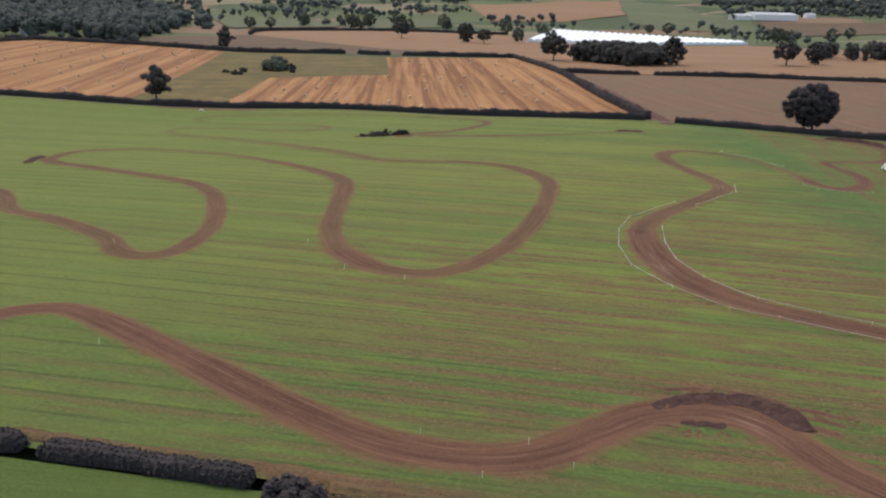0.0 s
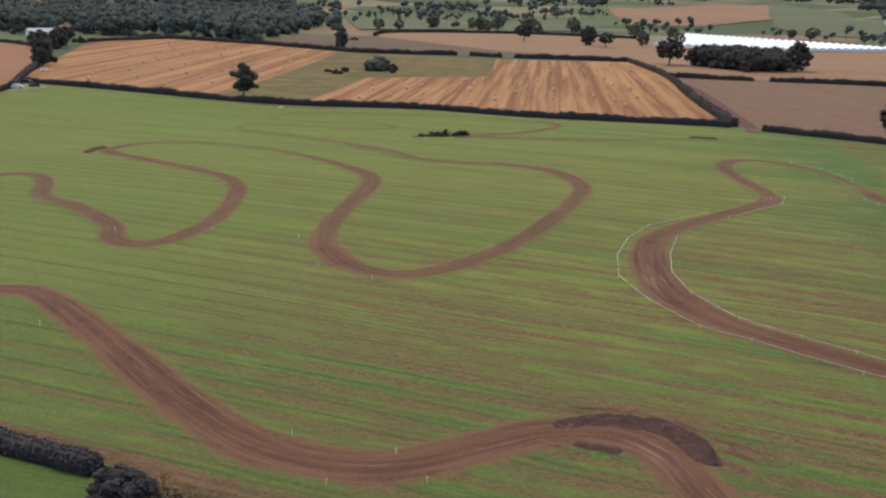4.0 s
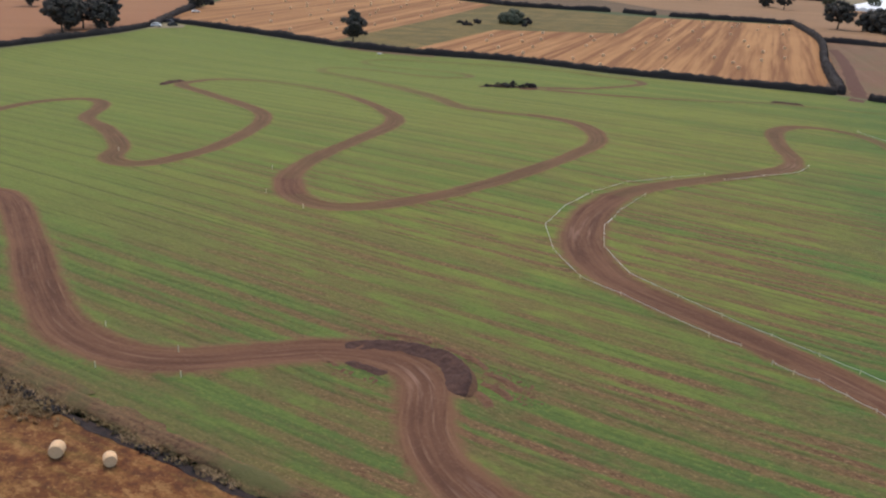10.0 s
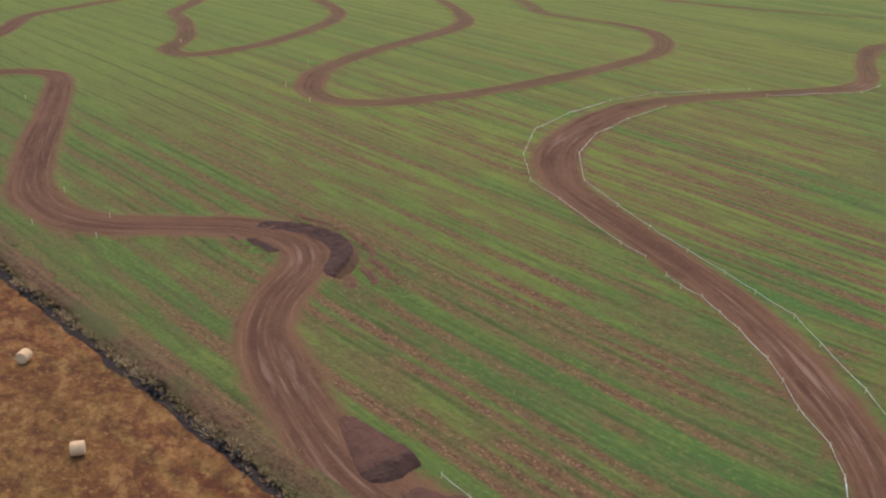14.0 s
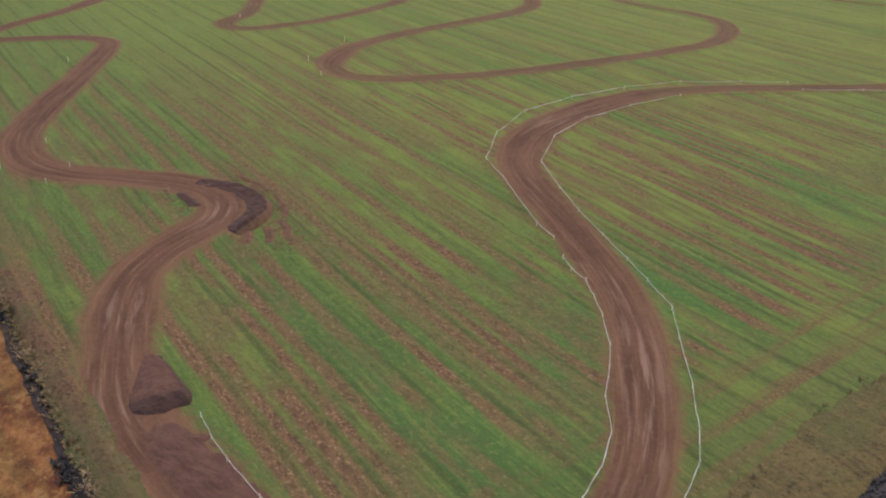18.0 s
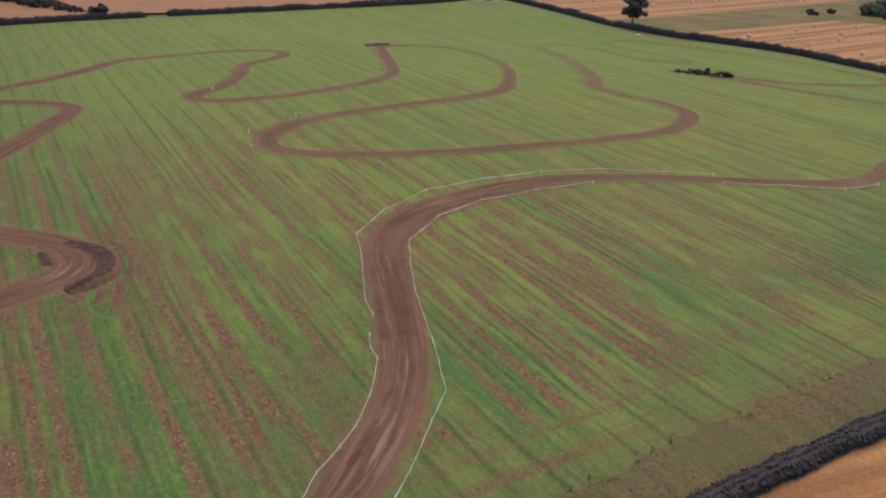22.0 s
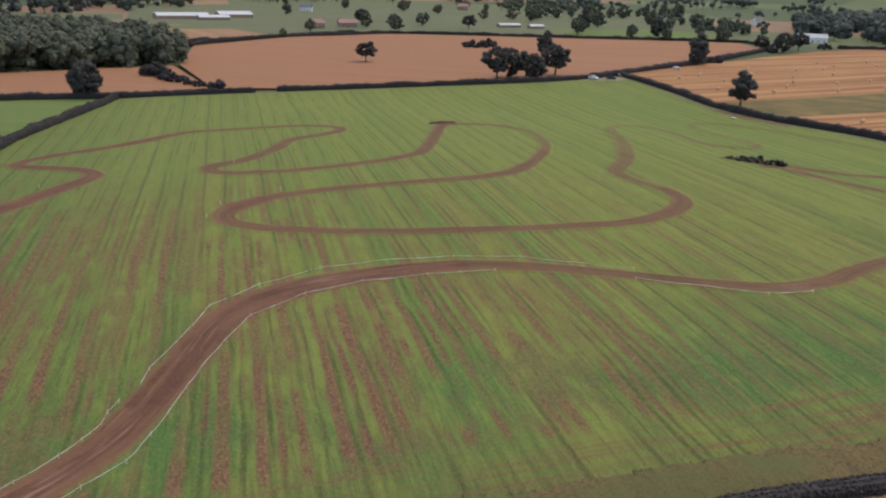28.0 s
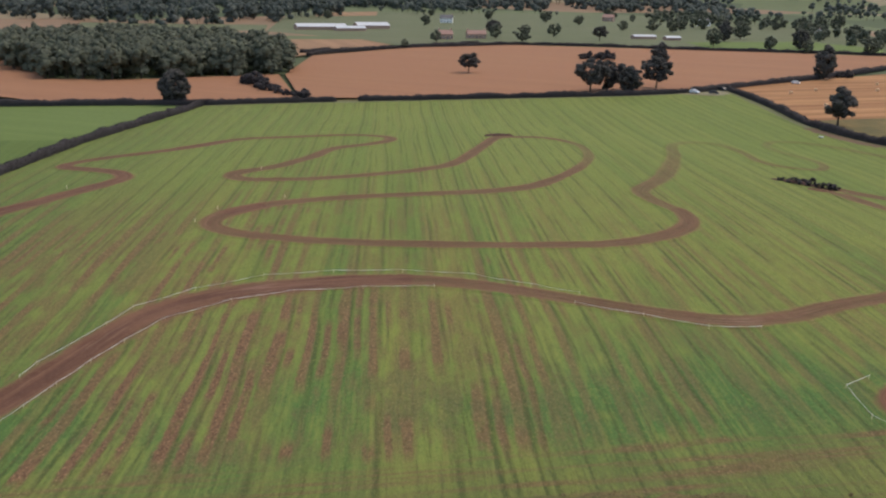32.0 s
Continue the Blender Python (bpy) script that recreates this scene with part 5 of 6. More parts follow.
for k, (x, y, w, h) in enumerate([(-61.5, 252.6, 4.4, 2.3), (-58.2, 254.8, 3.4, 1.9), (-64.5, 250.6, 3.6, 1.4), (-56.6, 256.4, 3.0, 1.6), (-67, 248.8, 2.8, 0.9)]):
    bush("brush_pile", "ragged dark pile of cut brush", 95 + k, w, h, 14, 14, 0.22, category="brush pile").location = (x, y, land(x, y) + 0.05)
heap("soil_heap", "low dark soil heap beside a faint track", [(3.5, 284), (8, 285.5), (12.5, 285)], 0.5, 1.0, EARTH, 15.0, 0.0, category="soil heap")
heap("soil_berm", "dark curved soil bank by the far hedge", [(66, 293), (73, 293.6), (79.5, 290.5), (82.5, 284)], 1.1, 1.3, EARTH, 16.0, -0.2)


# ---- marker tape ----
def tape_run(points, seed, label, top=0.5, sag=0.1, wide=0.045):
    """White tape strung between short stakes along the track's edge."""
    rs = np.random.RandomState(seed)
    root = tagged(new("marker_tape"), label, "marker tape")
    pts = [np.array(p, float) for p in points]
    for a, b in zip(pts[:-1], pts[1:]):
        verts, faces = [], []
        n = max(3, int(np.linalg.norm(b - a) / 1.0))
        s0 = rs.uniform(0.5, 1.4) * sag
        for i in range(n + 1):
            s = i / n
            x, y = a + (b - a) * s
            d = (b - a) / np.linalg.norm(b - a)
            wob = rs.uniform(-0.05, 0.05) if 0 < i < n else 0
            z = land(x, y) + top - 4 * s0 * s * (1 - s)
            tw = rs.uniform(-0.03, 0.03)
            for e, q in ((-1, 0), (1, 0), (1, 1), (-1, 1)):
                verts.append((x - d[1] * (wob + e * 0.012 + (q - 0.5) * tw * 2), y + d[0] * (wob + e * 0.012), z + (q - 0.5) * wide))
        for i in range(n):
            for e in range(4):
                o = i * 4
                faces.append((o + e, o + (e + 1) % 4, o + 4 + (e + 1) % 4, o + 4 + e))
        part("tape", mesh_of("tape", verts, faces, TAPE), None, root)
    for x, y in pts:
        part("stake", STAKE_MESH, None, root).matrix_local = pose(x, y, land(x, y) + 0.05, rs.uniform(-5, 5), rs.uniform(-5, 5), rs.uniform(0, 90))
    return root


bm = boxed(-0.025, 0.025, -0.025, 0.025, -0.2, 0.62, bevel=0.006)
STAKE_MESH = bpy.data.meshes.new("stake")
bm.to_mesh(STAKE_MESH)
bm.free()
STAKE_MESH.materials.append(STAKE)
tape_run([(77.2, 88), (74.9, 93.2), (73, 96.7), (70.4, 99.6), (66.2, 103.6), (60.4, 108.4), (56.4, 111.9), (51.5, 113.8), (47.3, 115.3), (42, 117), (36, 119), (30, 121.4), (22.6, 124.8), (16, 132.6), (12.6, 141), (11.4, 151), (11.4, 161.5)], 3, "white tape on stakes along the inner bend")
tape_run([(72.2, 83), (71.5, 87.6), (69.6, 91.2), (67.3, 94.2), (63.5, 97.2), (60.8, 100.2), (58.3, 102.6), (54.1, 105.7), (51.2, 107.4), (48.4, 108.9), (45.9, 109.3), (43.6, 110.2)], 4, "slack white tape along the track edge")
tape_run([(39.9, 112.2), (36.3, 112.9), (24.3, 117.6), (18.2, 119.6), (11.2, 126.6), (5.6, 135.8), (3.8, 146.3), (3.9, 157), (6, 167.3), (11, 176), (15, 182.6)], 5, "white tape on stakes round the outer bend")
tape_run([(19, 181), (24, 189.5), (28.6, 197), (29, 204)], 6, "white tape beside the far bend", wide=0.045)
tape_run([(50.6, 70.9), (53.4, 70.6), (56.2, 70.6), (60.7, 70.9), (65, 71.8)], 7, "white tape beside the dirt jump")
tape_run([(31, 250.6), (38, 243.5), (44, 232)], 8, "white tape at the far loop", wide=0.03)
tape_run([(44.6, 210.5), (46.9, 206.6), (53.8, 206.0), (59, 209.4)], 9, "white tape round a far turn", wide=0.03)


def post(x, y, h, label):
    ob = part("marker_post", boxed(-0.035, 0.035, -0.035, 0.035, -0.2, h, bevel=0.01), STAKE)
    ob.location = (x, y, land(x, y) + 0.06)
    tagged(ob, label, "marker post", "marker posts")


for x, y in [(-14.6, 75.2), (-4.6, 75.6), (-7.9, 68.6), (-0.4, 72), (-45, 134), (-73.7, 125.7), (-35.5, 122), (-26, 119.5), (-54, 87.5)]:
    post(x, y, 0.75, "pale timber marker post beside the track")


# ---- bales ----
def bale():
    """A round straw bale on its side, netted, with a rolled end."""
    root = tagged(new("round_bale"), "pale round straw bale lying on stubble", "bale", "round bales")
    bm = bmesh.new()
    n, prof = 28, [(-0.6, 0.52), (-0.585, 0.6), (-0.5, 0.645), (-0.25, 0.655), (0, 0.66), (0.25, 0.655), (0.5, 0.645), (0.585, 0.6), (0.6, 0.52)]
    rings = []
    for y, r in prof:
        rings.append([bm.verts.new((r * (1 + 0.012 * math.sin(5 * i + y * 9)) * math.cos(2 * math.pi * i / n), y, 0.64 + r * math.sin(2 * math.pi * i / n) * (0.975 if math.sin(2 * math.pi * i / n) < 0 else 1))) for i in range(n)])
    for a, b in zip(rings[:-1], rings[1:]):
        for i in range(n):
            bm.faces.new((a[i], b[i], b[(i + 1) % n], a[(i + 1) % n]))
    part("wrap", bm, BALE, root)
    for s in (-1, 1):
        bm = bmesh.new()
        rr = [0.52, 0.42, 0.40, 0.29, 0.27, 0.15, 0.13]
        rings = [[bm.verts.new((r * math.cos(2 * math.pi * i / n), s * (0.6 - 0.012 * (k % 2)), 0.64 + r * math.sin(2 * math.pi * i / n))) for i in range(n)] for k, r in enumerate(rr)]
        for a, b in zip(rings[:-1], rings[1:]):
            for i in range(n):
                f = (a[i], a[(i + 1) % n], b[(i + 1) % n], b[i])
                bm.faces.new(f if s > 0 else f[::-1])
        bm.faces.new(rings[-1] if s > 0 else rings[-1][::-1])
        part("bale_end", bm, BALE_END, root, "rolled straw end")
    return root


BALE_ONE = bale()
NEAR = [(2, 57.3, 40), (6.2, 58.8, 55), (18, 56.8, 35), (32, 54.5, 150), (40, 52.5, 60)]
BALE_ONE.matrix_world = pose(NEAR[0][0], NEAR[0][1], 0.04, 0, 0, NEAR[0][2]) @ Matrix.Scale(0.88, 4)
for x, y, a in NEAR[1:]:
    copy_thing(BALE_ONE, pose(x, y, 0.04, 0, 0, a) @ Matrix.Scale(0.88, 4))
rs = np.random.RandomState(91)


def scatter(corners, n, away, turn):
    """Bales dropped at uneven intervals over a field of four corners."""
    a, b, c, d = [np.array(p, float) for p in corners]
    put = []
    while len(put) < n:
        u, v = rs.uniform(0.03, 0.97, 2)
        p = a * (1 - u) * (1 - v) + b * u * (1 - v) + c * u * v + d * (1 - u) * v
        if all(np.hypot(*(p - q)) > away for q in put):
            put.append(p)
            copy_thing(BALE_ONE, pose(p[0], p[1], 0.05, 0, 0, turn + rs.uniform(-35, 35)) @ Matrix.Scale(1.12, 4))


scatter(((-258, 325), (-178, 314), (-255, 588), (-420, 620)), 46, 19, 20)
scatter(((-134, 312), (-2, 336), (-34, 530), (-156, 418)), 34, 16, 10)
scatter(((-106, 485), (-36, 540), (-68, 640), (-142, 602)), 14, 15, 10)


# ---- banks, ditch and rough verges ----
def strip(name, label, line, w0, w1, z, material, step=1.0, lift=0.0, seed=1.0, jag=1.0):
    """A verge along a line, between two offsets, gently uneven."""
    c = spline(line, step)
    verts, k = [], 7
    for i in range(len(c)):
        a = c[min(i + 1, len(c) - 1)] - c[max(i - 1, 0)]
        t = a[:2] / np.hypot(*a[:2])
        for j in range(k):
            s = j / (k - 1)
            o = w0 + (w1 - w0) * s + (jag * (0.9 * rough(c[i][0], c[i][1], 0.25, seed + j) + 0.7 * rough(c[i][0], c[i][1], 0.8, seed + j)) if j in (0, k - 1) else 0)
            x, y = c[i][0] - t[1] * o, c[i][1] + t[0] * o
            verts.append((x, y, land(x, y) + z + lift * math.sin(math.pi * s) * (1 + 0.5 * rough(x, y, 0.5, seed))))
    faces = [(i * k + j, (i + 1) * k + j, (i + 1) * k + j + 1, i * k + j + 1) for i in range(len(c) - 1) for j in range(k - 1)]
    return tagged(part(name, mesh_of(name, verts, faces, material, True)), label, "verge", kind="structure")


def verge(name, label, line, width, count, seed, height, material, lean=0.4, kind="verge plants", patchy=-9.0, blade=1.0):
    """Rank weeds and dead stalks in tufts along a line."""
    rs = np.random.RandomState(seed)
    c = spline(line, 0.5)
    verts, faces = [], []
    for i in range(count):
        x, y = c[rs.randint(len(c))][:2] + rs.normal(size=2) * width * 0.5
        h = height * rs.uniform(0.4, 1.2)
        if rough(x, y, 0.22, seed) < patchy:
            continue
        for b in range(7):
            a, r = rs.uniform(0, 2 * math.pi), rs.uniform(0.02, 0.2)
            p = np.array((x + r * math.cos(a), y + r * math.sin(a), land(x, y) + 0.03))
            tip = p + np.array((lean * h * math.cos(a) * rs.uniform(0.3, 1.4), lean * h * math.sin(a) * rs.uniform(0.3, 1.4), h * rs.uniform(0.6, 1.1)))
            q = np.array((-math.sin(a), math.cos(a), 0)) * rs.uniform(0.03, 0.07) * blade
            m = (p + tip) / 2 + np.array((0, 0, 0.12 * h))
            o = len(verts)
            verts += [p - q, p + q, m + q * 0.9, m - q * 0.9, tip]
            faces += [(o, o + 1, o + 2, o + 3), (o + 3, o + 2, o + 4)]
    return tagged(part(name, mesh_of(name, verts, faces, material)), label, kind, kind="stuff")


RING = [(p.x, p.y) for p in RIM]
strip("hedge_verge", "rough grass under the boundary hedges", RING[5:28], -4.5, 4.5, 0.03, WEEDY, 3.0, 0.0, 9.0)
strip("field_margin", "pale grey-green grass margin beside the hedges", W_EDGE[:-1] + N_EDGE, -0.4, -3.4, 0.085, MARGIN, 2.0, 0.0, 12.0, 0.8)
strip("bare_patch", "trodden brown earth below the hedge", [(-153, 297.6), (-142, 298.2), (-130, 299.8), (-119, 303.4)], 0.0, -4.4, 0.10, BROWN, 1.5, 0.0, 13.0)
strip("farm_lane", "red-brown earth lane beside the hedge", [(22, 314), (21, 330), (12, 375), (3.5, 418), (-6, 460), (-14, 492)], -1.6, 3.0, 0.075, MOUND, 3.0, 0.0, 14.0)
DITCH = [(-20, 62.3), (0, 61.6), (20, 61.8), (40, 61.9), (60, 62), (86, 62.4)]
strip("bank", "dry brown grassy bank above a ditch", DITCH, 0.6, 3.4, 0.07, BANK, 1.0, 0.35, 2.0)
strip("ditch_bed", "dark bed of the ditch", DITCH, -0.4, 0.5, 0.075, DITCH_SOIL, 0.6, -0.03, 3.0, 0.4)
verge("ditch_growth", "dark rank growth in the ditch", [(p[0], p[1]) for p in DITCH], 0.7, 1500, 16, 0.32, LEAF_HEDGE, 0.9, patchy=0.2, blade=2.0)
verge("bank_weeds", "dry stalks and weeds along the ditch bank", [(p[0], p[1] + 1.6) for p in DITCH], 1.3, 2400, 5, 0.3, STALK, 1.0)
verge("bank_weeds", "rank green and brown weeds on the bank", [(p[0], p[1] + 1.3) for p in DITCH], 1.1, 1800, 6, 0.32, HERB, 1.0)
verge("dead_stalks", "pale dead stalks fallen along the ditch", [(p[0], p[1] + 0.7) for p in DITCH], 0.7, 700, 15, 0.34, PALE_STALK, 1.5, patchy=0.08, blade=0.6)
EAST_BANK = [(83, 70), (80.5, 85), (76.8, 100), (74.5, 115), (72, 130), (69.8, 150), (68.3, 170), (70.5, 205), (80, 258)]
strip("bank", "brown-green dry grass bank below the hedge", EAST_BANK, 1.4, -6.4, 0.075, BANK_EAST, 1.0, 0.3, 5.0)
verge("bank_weeds", "dry brown weeds along the boundary bank", [(x + 1.2, y) for x, y in EAST_BANK], 2.6, 2600, 8, 0.26, HERB, 1.0)
strip("bank", "brown weedy bank beside the hedge end", [(-52, 66.8), (-35, 66.4), (-20, 65.6), (-4, 64.6)], -1.0, 1.2, 0.07, BANK, 1.0, 0.15, 7.0)
verge("bank_weeds", "pale dead weeds below the hedge end", [(-22, 62.5), (-15, 61), (-5, 61)], 2.6, 900, 9, 0.35, STALK, 1.0)


# ---- vehicles and buildings ----
def car(name, label, paint, length=4.4, width=1.8, height=1.5, van=False):
    root = tagged(new(name), label, "van" if van else "car")
    bm = bmesh.new()
    hood = 0.62 if not van else 0.9
    prof = [(-0.5, 0.28), (-0.5, 0.58), (-0.46, 0.66), (-0.40, 0.70), (-0.30, 0.98), (0.18, 1.0), (0.30, hood + 0.02), (0.47, hood - 0.06), (0.5, 0.45), (0.5, 0.28)]
    if van:
        prof = [(-0.5, 0.2), (-0.5, 0.96), (-0.47, 1.0), (0.26, 1.0), (0.36, 0.62), (0.48, 0.5), (0.5, 0.4), (0.5, 0.2)]
    rows = [[bm.verts.new((x * length, s * width / 2 * (1 if z < 0.7 else 0.86), z * height)) for x, z in prof] for s in (-1, 1)]
    k = len(prof)
    for i in range(k):
        bm.faces.new((rows[0][i], rows[0][(i + 1) % k], rows[1][(i + 1) % k], rows[1][i]))
    bm.faces.new(rows[0][::-1])
    bm.faces.new(rows[1])
    bmesh.ops.recalc_face_normals(bm, faces=bm.faces)
    body = part("body", bm, paint, root)
    for s in (-1, 1):
        part("side_window", boxed(-0.27 * length, 0.17 * length, s * width * 0.452 - 0.012, s * width * 0.452 + 0.012, height * 0.72, height * 0.92, bevel=0.008), DARK_GLASS, root)
    ws = part("windscreen", boxed(-0.012, 0.012, -width * 0.4, width * 0.4, -0.26, 0.26, bevel=0.006), DARK_GLASS, root)
    ws.matrix_local = pose(length * 0.25, 0, height * 0.82, 0, -48, 0)
    for sx in (-0.31, 0.31):
        for sy in (-1, 1):
            bm = bmesh.new()
            bmesh.ops.create_cone(bm, cap_ends=True, segments=18, radius1=0.33, radius2=0.33, depth=0.2, matrix=pose(0, 0, 0, 90, 0, 0))
            wheel = part("wheel", bm, TYRE, root)
            wheel.location = (sx * length, sy * width * 0.46, 0.33)
            bm = bmesh.new()
            bmesh.ops.create_cone(bm, cap_ends=True, segments=12, radius1=0.19, radius2=0.17, depth=0.22, matrix=pose(0, 0, 0, 90, 0, 0))
            part("rim", bm, ROOF_GREY, wheel)
    return root


def trailer(x, y, turn):
    root = tagged(new("trailer"), "low white trailer beside the hedge", "trailer")
    part("bed", boxed(-1.2, 1.2, -0.7, 0.7, 0.42, 0.78, bevel=0.03), PAINT_WHITE, root)
    part("drawbar", boxed(1.2, 2.1, -0.05, 0.05, 0.45, 0.53, bevel=0.01), ROOF_GREY, root)
    for s in (-1, 1):
        bm = bmesh.new()
        bmesh.ops.create_cone(bm, cap_ends=True, segments=16, radius1=0.28, radius2=0.28, depth=0.18, matrix=pose(0, s * 0.78, 0.28, 90, 0, 0))
        part("wheel", bm, TYRE, root)
    root.matrix_world = pose(x, y, land(x, y) + 0.06, 0, 0, turn) @ Matrix.Scale(0.6, 4)


trailer(-135, 291, 25)
field("hardstanding", [(-262, 309), (-250, 308), (-240, 296), (-243, 281), (-251, 280), (-257, 296)], GRAVEL, 0.075, "grey hardstanding in the field corner")
for maker, x, y, a in ((car("parked_car", "dark parked car in the field corner", PAINT_DARK), -250, 286, 60), (car("parked_car", "white parked car in the field corner", PAINT_WHITE, 4.2, 1.8, 1.7), -247.5, 288.5, 40),
                       (car("parked_car", "dark parked estate car on hardstanding", PAINT_DARK, 4.7, 1.85, 1.6), -258, 305, 20), (car("parked_car", "dark parked car on the grass", PAINT_DARK, 4.2, 1.8, 1.5), -247, 297, 75),
                       (car("parked_van", "white parked van at the field edge", PAINT_WHITE, 4.2, 1.8, 1.9, True), 71.5, 242.5, 110),
                       (car("parked_car", "small white car beside the straw field hedge", PAINT_WHITE, 3.9, 1.7, 1.4), -293, 354, 55)):
    maker.matrix_world = pose(x, y, land(x, y) + 0.08, 0, 0, a)


def building(name, label, x, y, turn, w, d, h, ridge, wall, roof, windows=4, chimneys=0, z=0.0):
    """A gabled building: walls, two roof slopes with eaves, windows, a door, chimneys."""
    root = tagged(new(name), label, "building")
    bm = bmesh.new()
    pts = [(-w / 2, -d / 2), (w / 2, -d / 2), (w / 2, d / 2), (-w / 2, d / 2)]
    lo = [bm.verts.new((*p, -0.5)) for p in pts]
    hi = [bm.verts.new((*p, h)) for p in pts]
    r0, r1 = bm.verts.new((-w / 2, 0, ridge)), bm.verts.new((w / 2, 0, ridge))
    for f in ((lo[0], lo[1], hi[1], hi[0]), (lo[2], lo[3], hi[3], hi[2]), (lo[1], lo[2], hi[2], r1, hi[1]), (lo[3], lo[0], hi[0], r0, hi[3])):
        bm.faces.new(f)
    part("wall", bm, wall, root)
    rise = (ridge - h) / (d / 2)
    for s in (-1, 1):
        bm = bmesh.new()
        y0, y1 = 0.0, s * (d / 2 + 0.5)
        z1 = ridge - rise * (d / 2 + 0.5)
        top = [bm.verts.new(p) for p in ((-w / 2 - 0.4, y0, ridge + 0.16), (w / 2 + 0.4, y0, ridge + 0.16), (w / 2 + 0.4, y1, z1 + 0.16), (-w / 2 - 0.4, y1, z1 + 0.16))]
        bot = [bm.verts.new(v.co - Vector((0, 0, 0.15))) for v in top]
        bm.faces.new(top)
        bm.faces.new(bot[::-1])
        for i in range(4):
            bm.faces.new((top[i], bot[i], bot[(i + 1) % 4], top[(i + 1) % 4]))
        bmesh.ops.recalc_face_normals(bm, faces=bm.faces)
        part("roof_slope", bm, roof, root)
    storeys = 2 if h > 4.5 and windows else 1
    for s in (-1, 1):
        for i in range(windows):
            for k in range(storeys):
                cx, cz = -w / 2 + w * (i + 0.5) / windows, 1.5 + 2.6 * k
                if k == 0 and i == windows // 2:
                    part("door", boxed(cx - 0.5, cx + 0.5, s * d / 2 - 0.05, s * d / 2 + 0.05, 0, 2.05, bevel=0.02), ROOF_DARK, root)
                    continue
                win = part("window", boxed(cx - 0.55, cx + 0.55, s * d / 2 - 0.04, s * d / 2 + 0.04, cz - 0.65, cz + 0.65, bevel=0.02), WHITE, root)
                part("pane", boxed(cx - 0.45, cx + 0.45, s * (d / 2 + 0.03) - 0.02, s * (d / 2 + 0.03) + 0.02, cz - 0.55, cz + 0.55), DARK_GLASS, win)
    for i in range(chimneys):
        cx = (-1 if i else 1) * (w / 2 - 0.7)
        part("chimney", boxed(cx - 0.45, cx + 0.45, -0.4, 0.4, ridge - 1, ridge + 1.3, bevel=0.03), BRICK, root)
    root.matrix_world = pose(x, y, z, 0, 0, turn)
    return root


building("farmhouse", "white house among trees", -499, 580, 65, 22, 8, 4.2, 6.8, WHITE, ROOF_GREY, 5, 1)
building("barn", "long farm barn with a pale grey roof", -683, 102, 108, 44, 14, 2.8, 5.0, BRICK, ROOF_GREY, 0)
building("barn", "pale roofed farm shed", -672, 128, 108, 26, 10, 2.4, 4.0, BRICK, ROOF_GREY, 0)
building("barn", "wide pale roofed barn", -716, 146, 108, 30, 16, 3.0, 5.4, BRICK, ROOF_GREY, 0)
building("farmhouse", "red brick farmhouse with a clay roof", -583, 204, 100, 11, 7, 4.2, 6.8, BRICK, ROOF_RED, 4, 2)
building("farmhouse", "long red brick farm cottage", -600, 230, 95, 15, 7, 3.8, 6.2, BRICK, ROOF_RED, 5, 2)
building("stable", "low white roofed stable", -636, 376, 100, 20, 7, 2.2, 3.4, BRICK, ROOF_GREY, 0)
building("stable", "low pale stable block", -625, 397, 100, 13, 7, 2.2, 3.4, BRICK, ROOF_GREY, 0)
for k, (x, y, b) in enumerate([(-480, 712, 0), (-500, 735, 0), (-860, 225, 0), (-900, 520, 0), (-700, 560, 0), (-640, 600, 0), (-980, 430, 1), (-760, 700, 0), (-560, 800, 0), (-640, 1000, 0)]):
    building("house", "far pale house among trees" if b else "far white house among trees", x, y, 40 * k, 13, 8, 5, 8, (WHITE, BRICK)[b], (ROOF_DARK, ROOF_RED)[b], 4, 1, land(x, y))
building("warehouse", "far long white warehouse", 292, 1842, 25, 92, 40, 10, 14, WHITE, ROOF_GREY, 0, z=land(292, 1842))
building("warehouse", "far white industrial shed", 236, 1822, 25, 34, 30, 8, 11, WHITE, ROOF_GREY, 0, z=land(236, 1822))
building("warehouse", "small far white shed", 386, 1968, 25, 20, 14, 6, 9, WHITE, ROOF_GREY, 0, z=land(386, 1968))


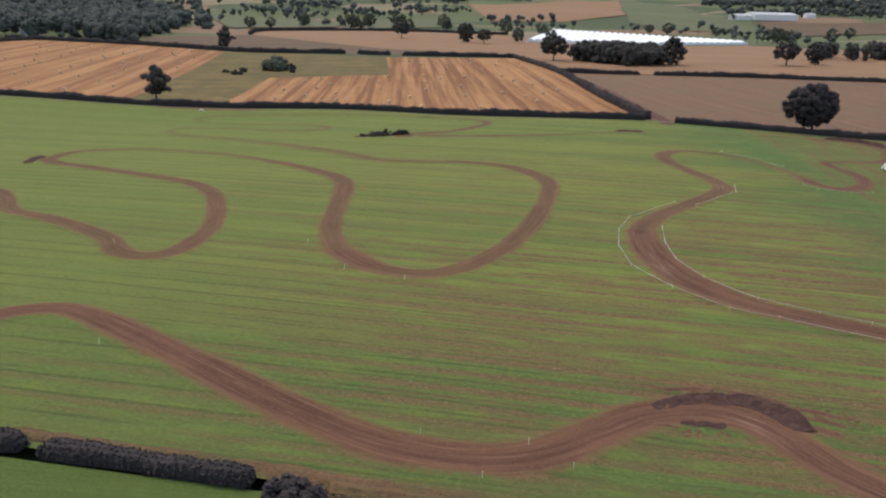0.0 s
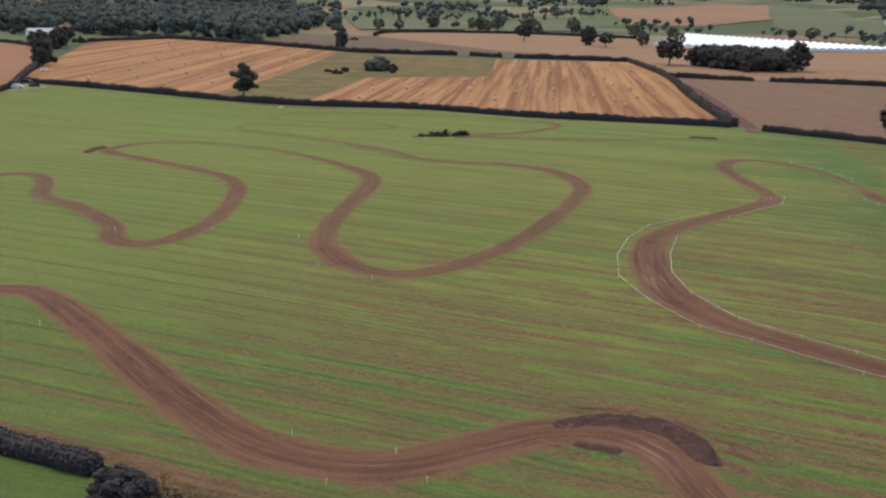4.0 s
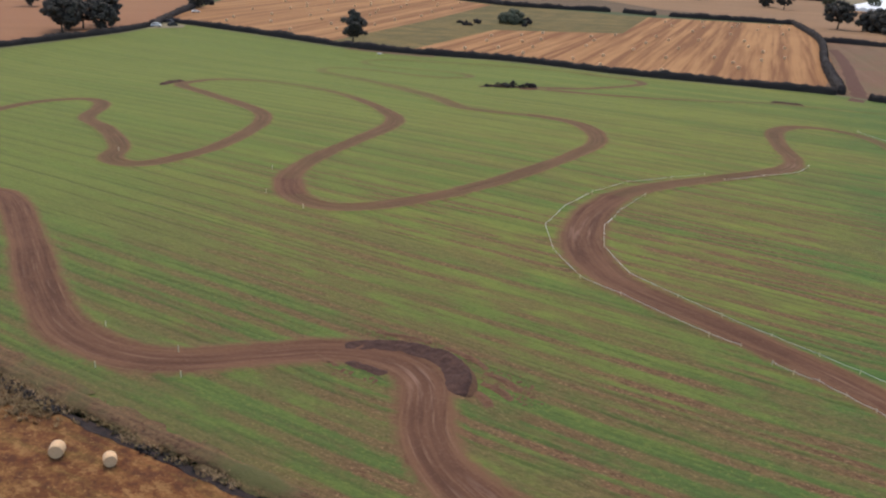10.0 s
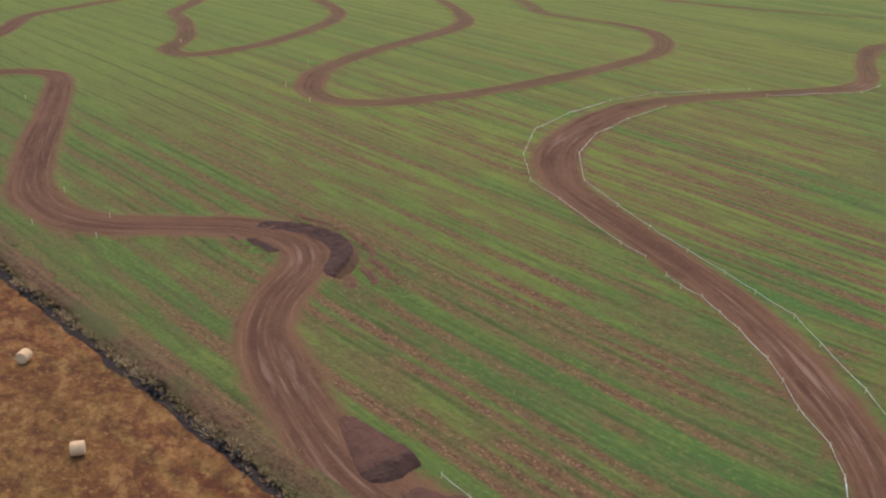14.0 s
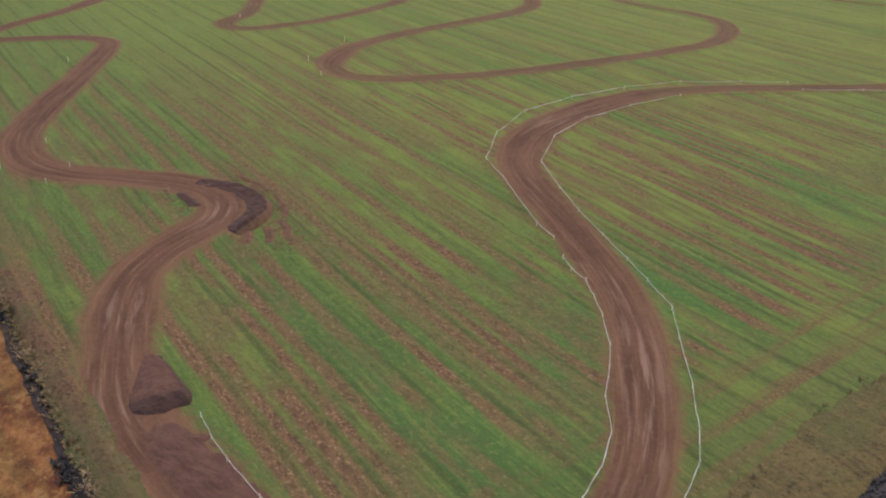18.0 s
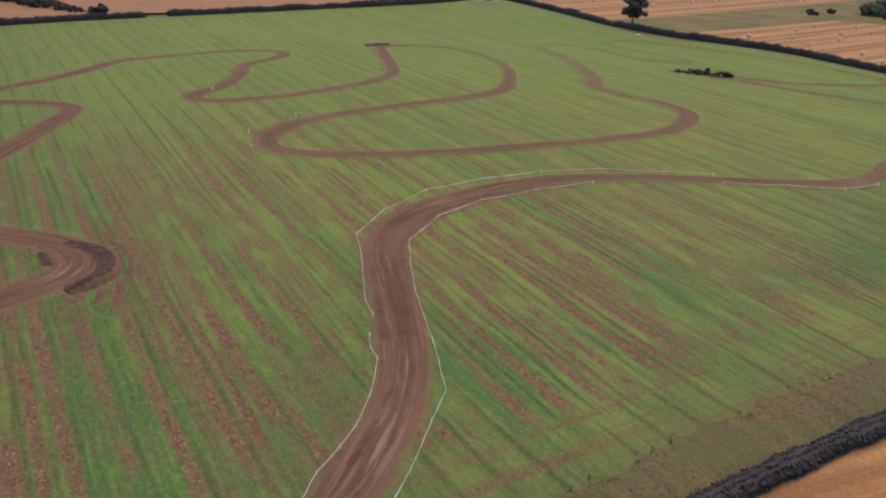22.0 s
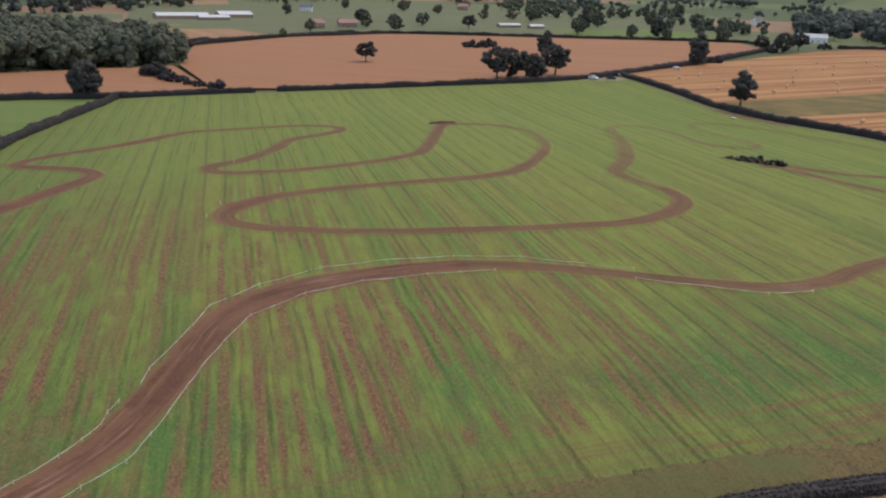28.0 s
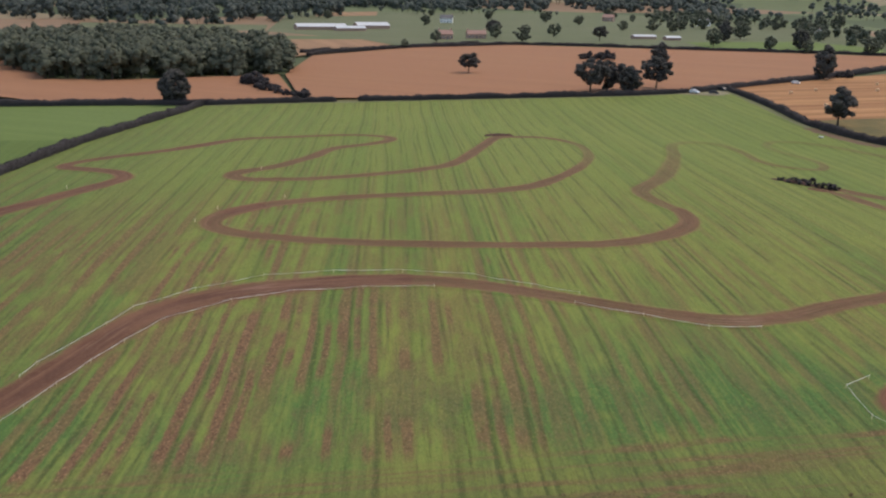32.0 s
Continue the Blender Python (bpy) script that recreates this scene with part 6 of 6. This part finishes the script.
def polytunnels():
    """A block of white film tunnels side by side, each with hoops."""
    n = 30
    bm = bmesh.new()
    arc = [(3.9 * math.cos(math.pi * i / 10), 3.2 * math.sin(math.pi * i / 10) ** 0.8) for i in range(11)]
    rows = []
    for k in range(13):
        rows.append([bm.verts.new((x, k * 1.0, max(z, 0) + 0.02 * math.sin(k * 2.1 + i))) for i, (x, z) in enumerate(arc)])
    for a, b in zip(rows[:-1], rows[1:]):
        for i in range(10):
            bm.faces.new((a[i], b[i], b[i + 1], a[i + 1]))
    bm.faces.new(rows[0][::-1])
    bm.faces.new(rows[-1])
    film = bpy.data.meshes.new("film")
    bm.to_mesh(film)
    bm.free()
    film.materials.append(FILM)
    bm = bmesh.new()
    for (x0, z0), (x1, z1) in zip(arc[:-1], arc[1:]):
        limb(bm, (x0 * 1.01, 0, z0 * 1.01), (x1 * 1.01, 0, z1 * 1.01), 0.06, 0.06, 5)
    hoop = bpy.data.meshes.new("hoop")
    bm.to_mesh(hoop)
    bm.free()
    hoop.materials.append(ROOF_GREY)
    for i in range(n):
        x = -78 + 7.6 * i
        y0 = 925 + max(0, x - 10) * 0.92
        y1 = 1300 - (x + 78) * 0.9
        root = tagged(new("polytunnel"), "long white film polytunnel beside others", "polytunnel", "polytunnels")
        root.location = (x, y0, land(x, y0))
        f = part("film", film, None, root)
        f.scale = (1, (y1 - y0) / 12, 1)
        for s in (0.0, 1.0):
            part("hoop", hoop, None, root).location = (0, s * (y1 - y0), 0)


polytunnels()


# ---- small things ----
sack = part("feed_sack", boxed(-0.5, 0.5, -0.32, 0.32, 0.0, 0.42, bevel=0.14), WHITE)
sack.matrix_world = pose(-190.5, 93.5, land(-190.5, 93.5) + 0.06, 0, 0, 30)
tagged(sack, "plump white sack lying by the hedge corner", "sack")
board = part("board", boxed(-0.28, 0.28, -0.16, 0.16, 0.0, 0.05, bevel=0.015), STAKE)
board.matrix_world = pose(58.2, 66.2, land(58.2, 66.2) + 0.2, 4, -3, 25)
tagged(board, "small pale board lying on bare soil", "board")
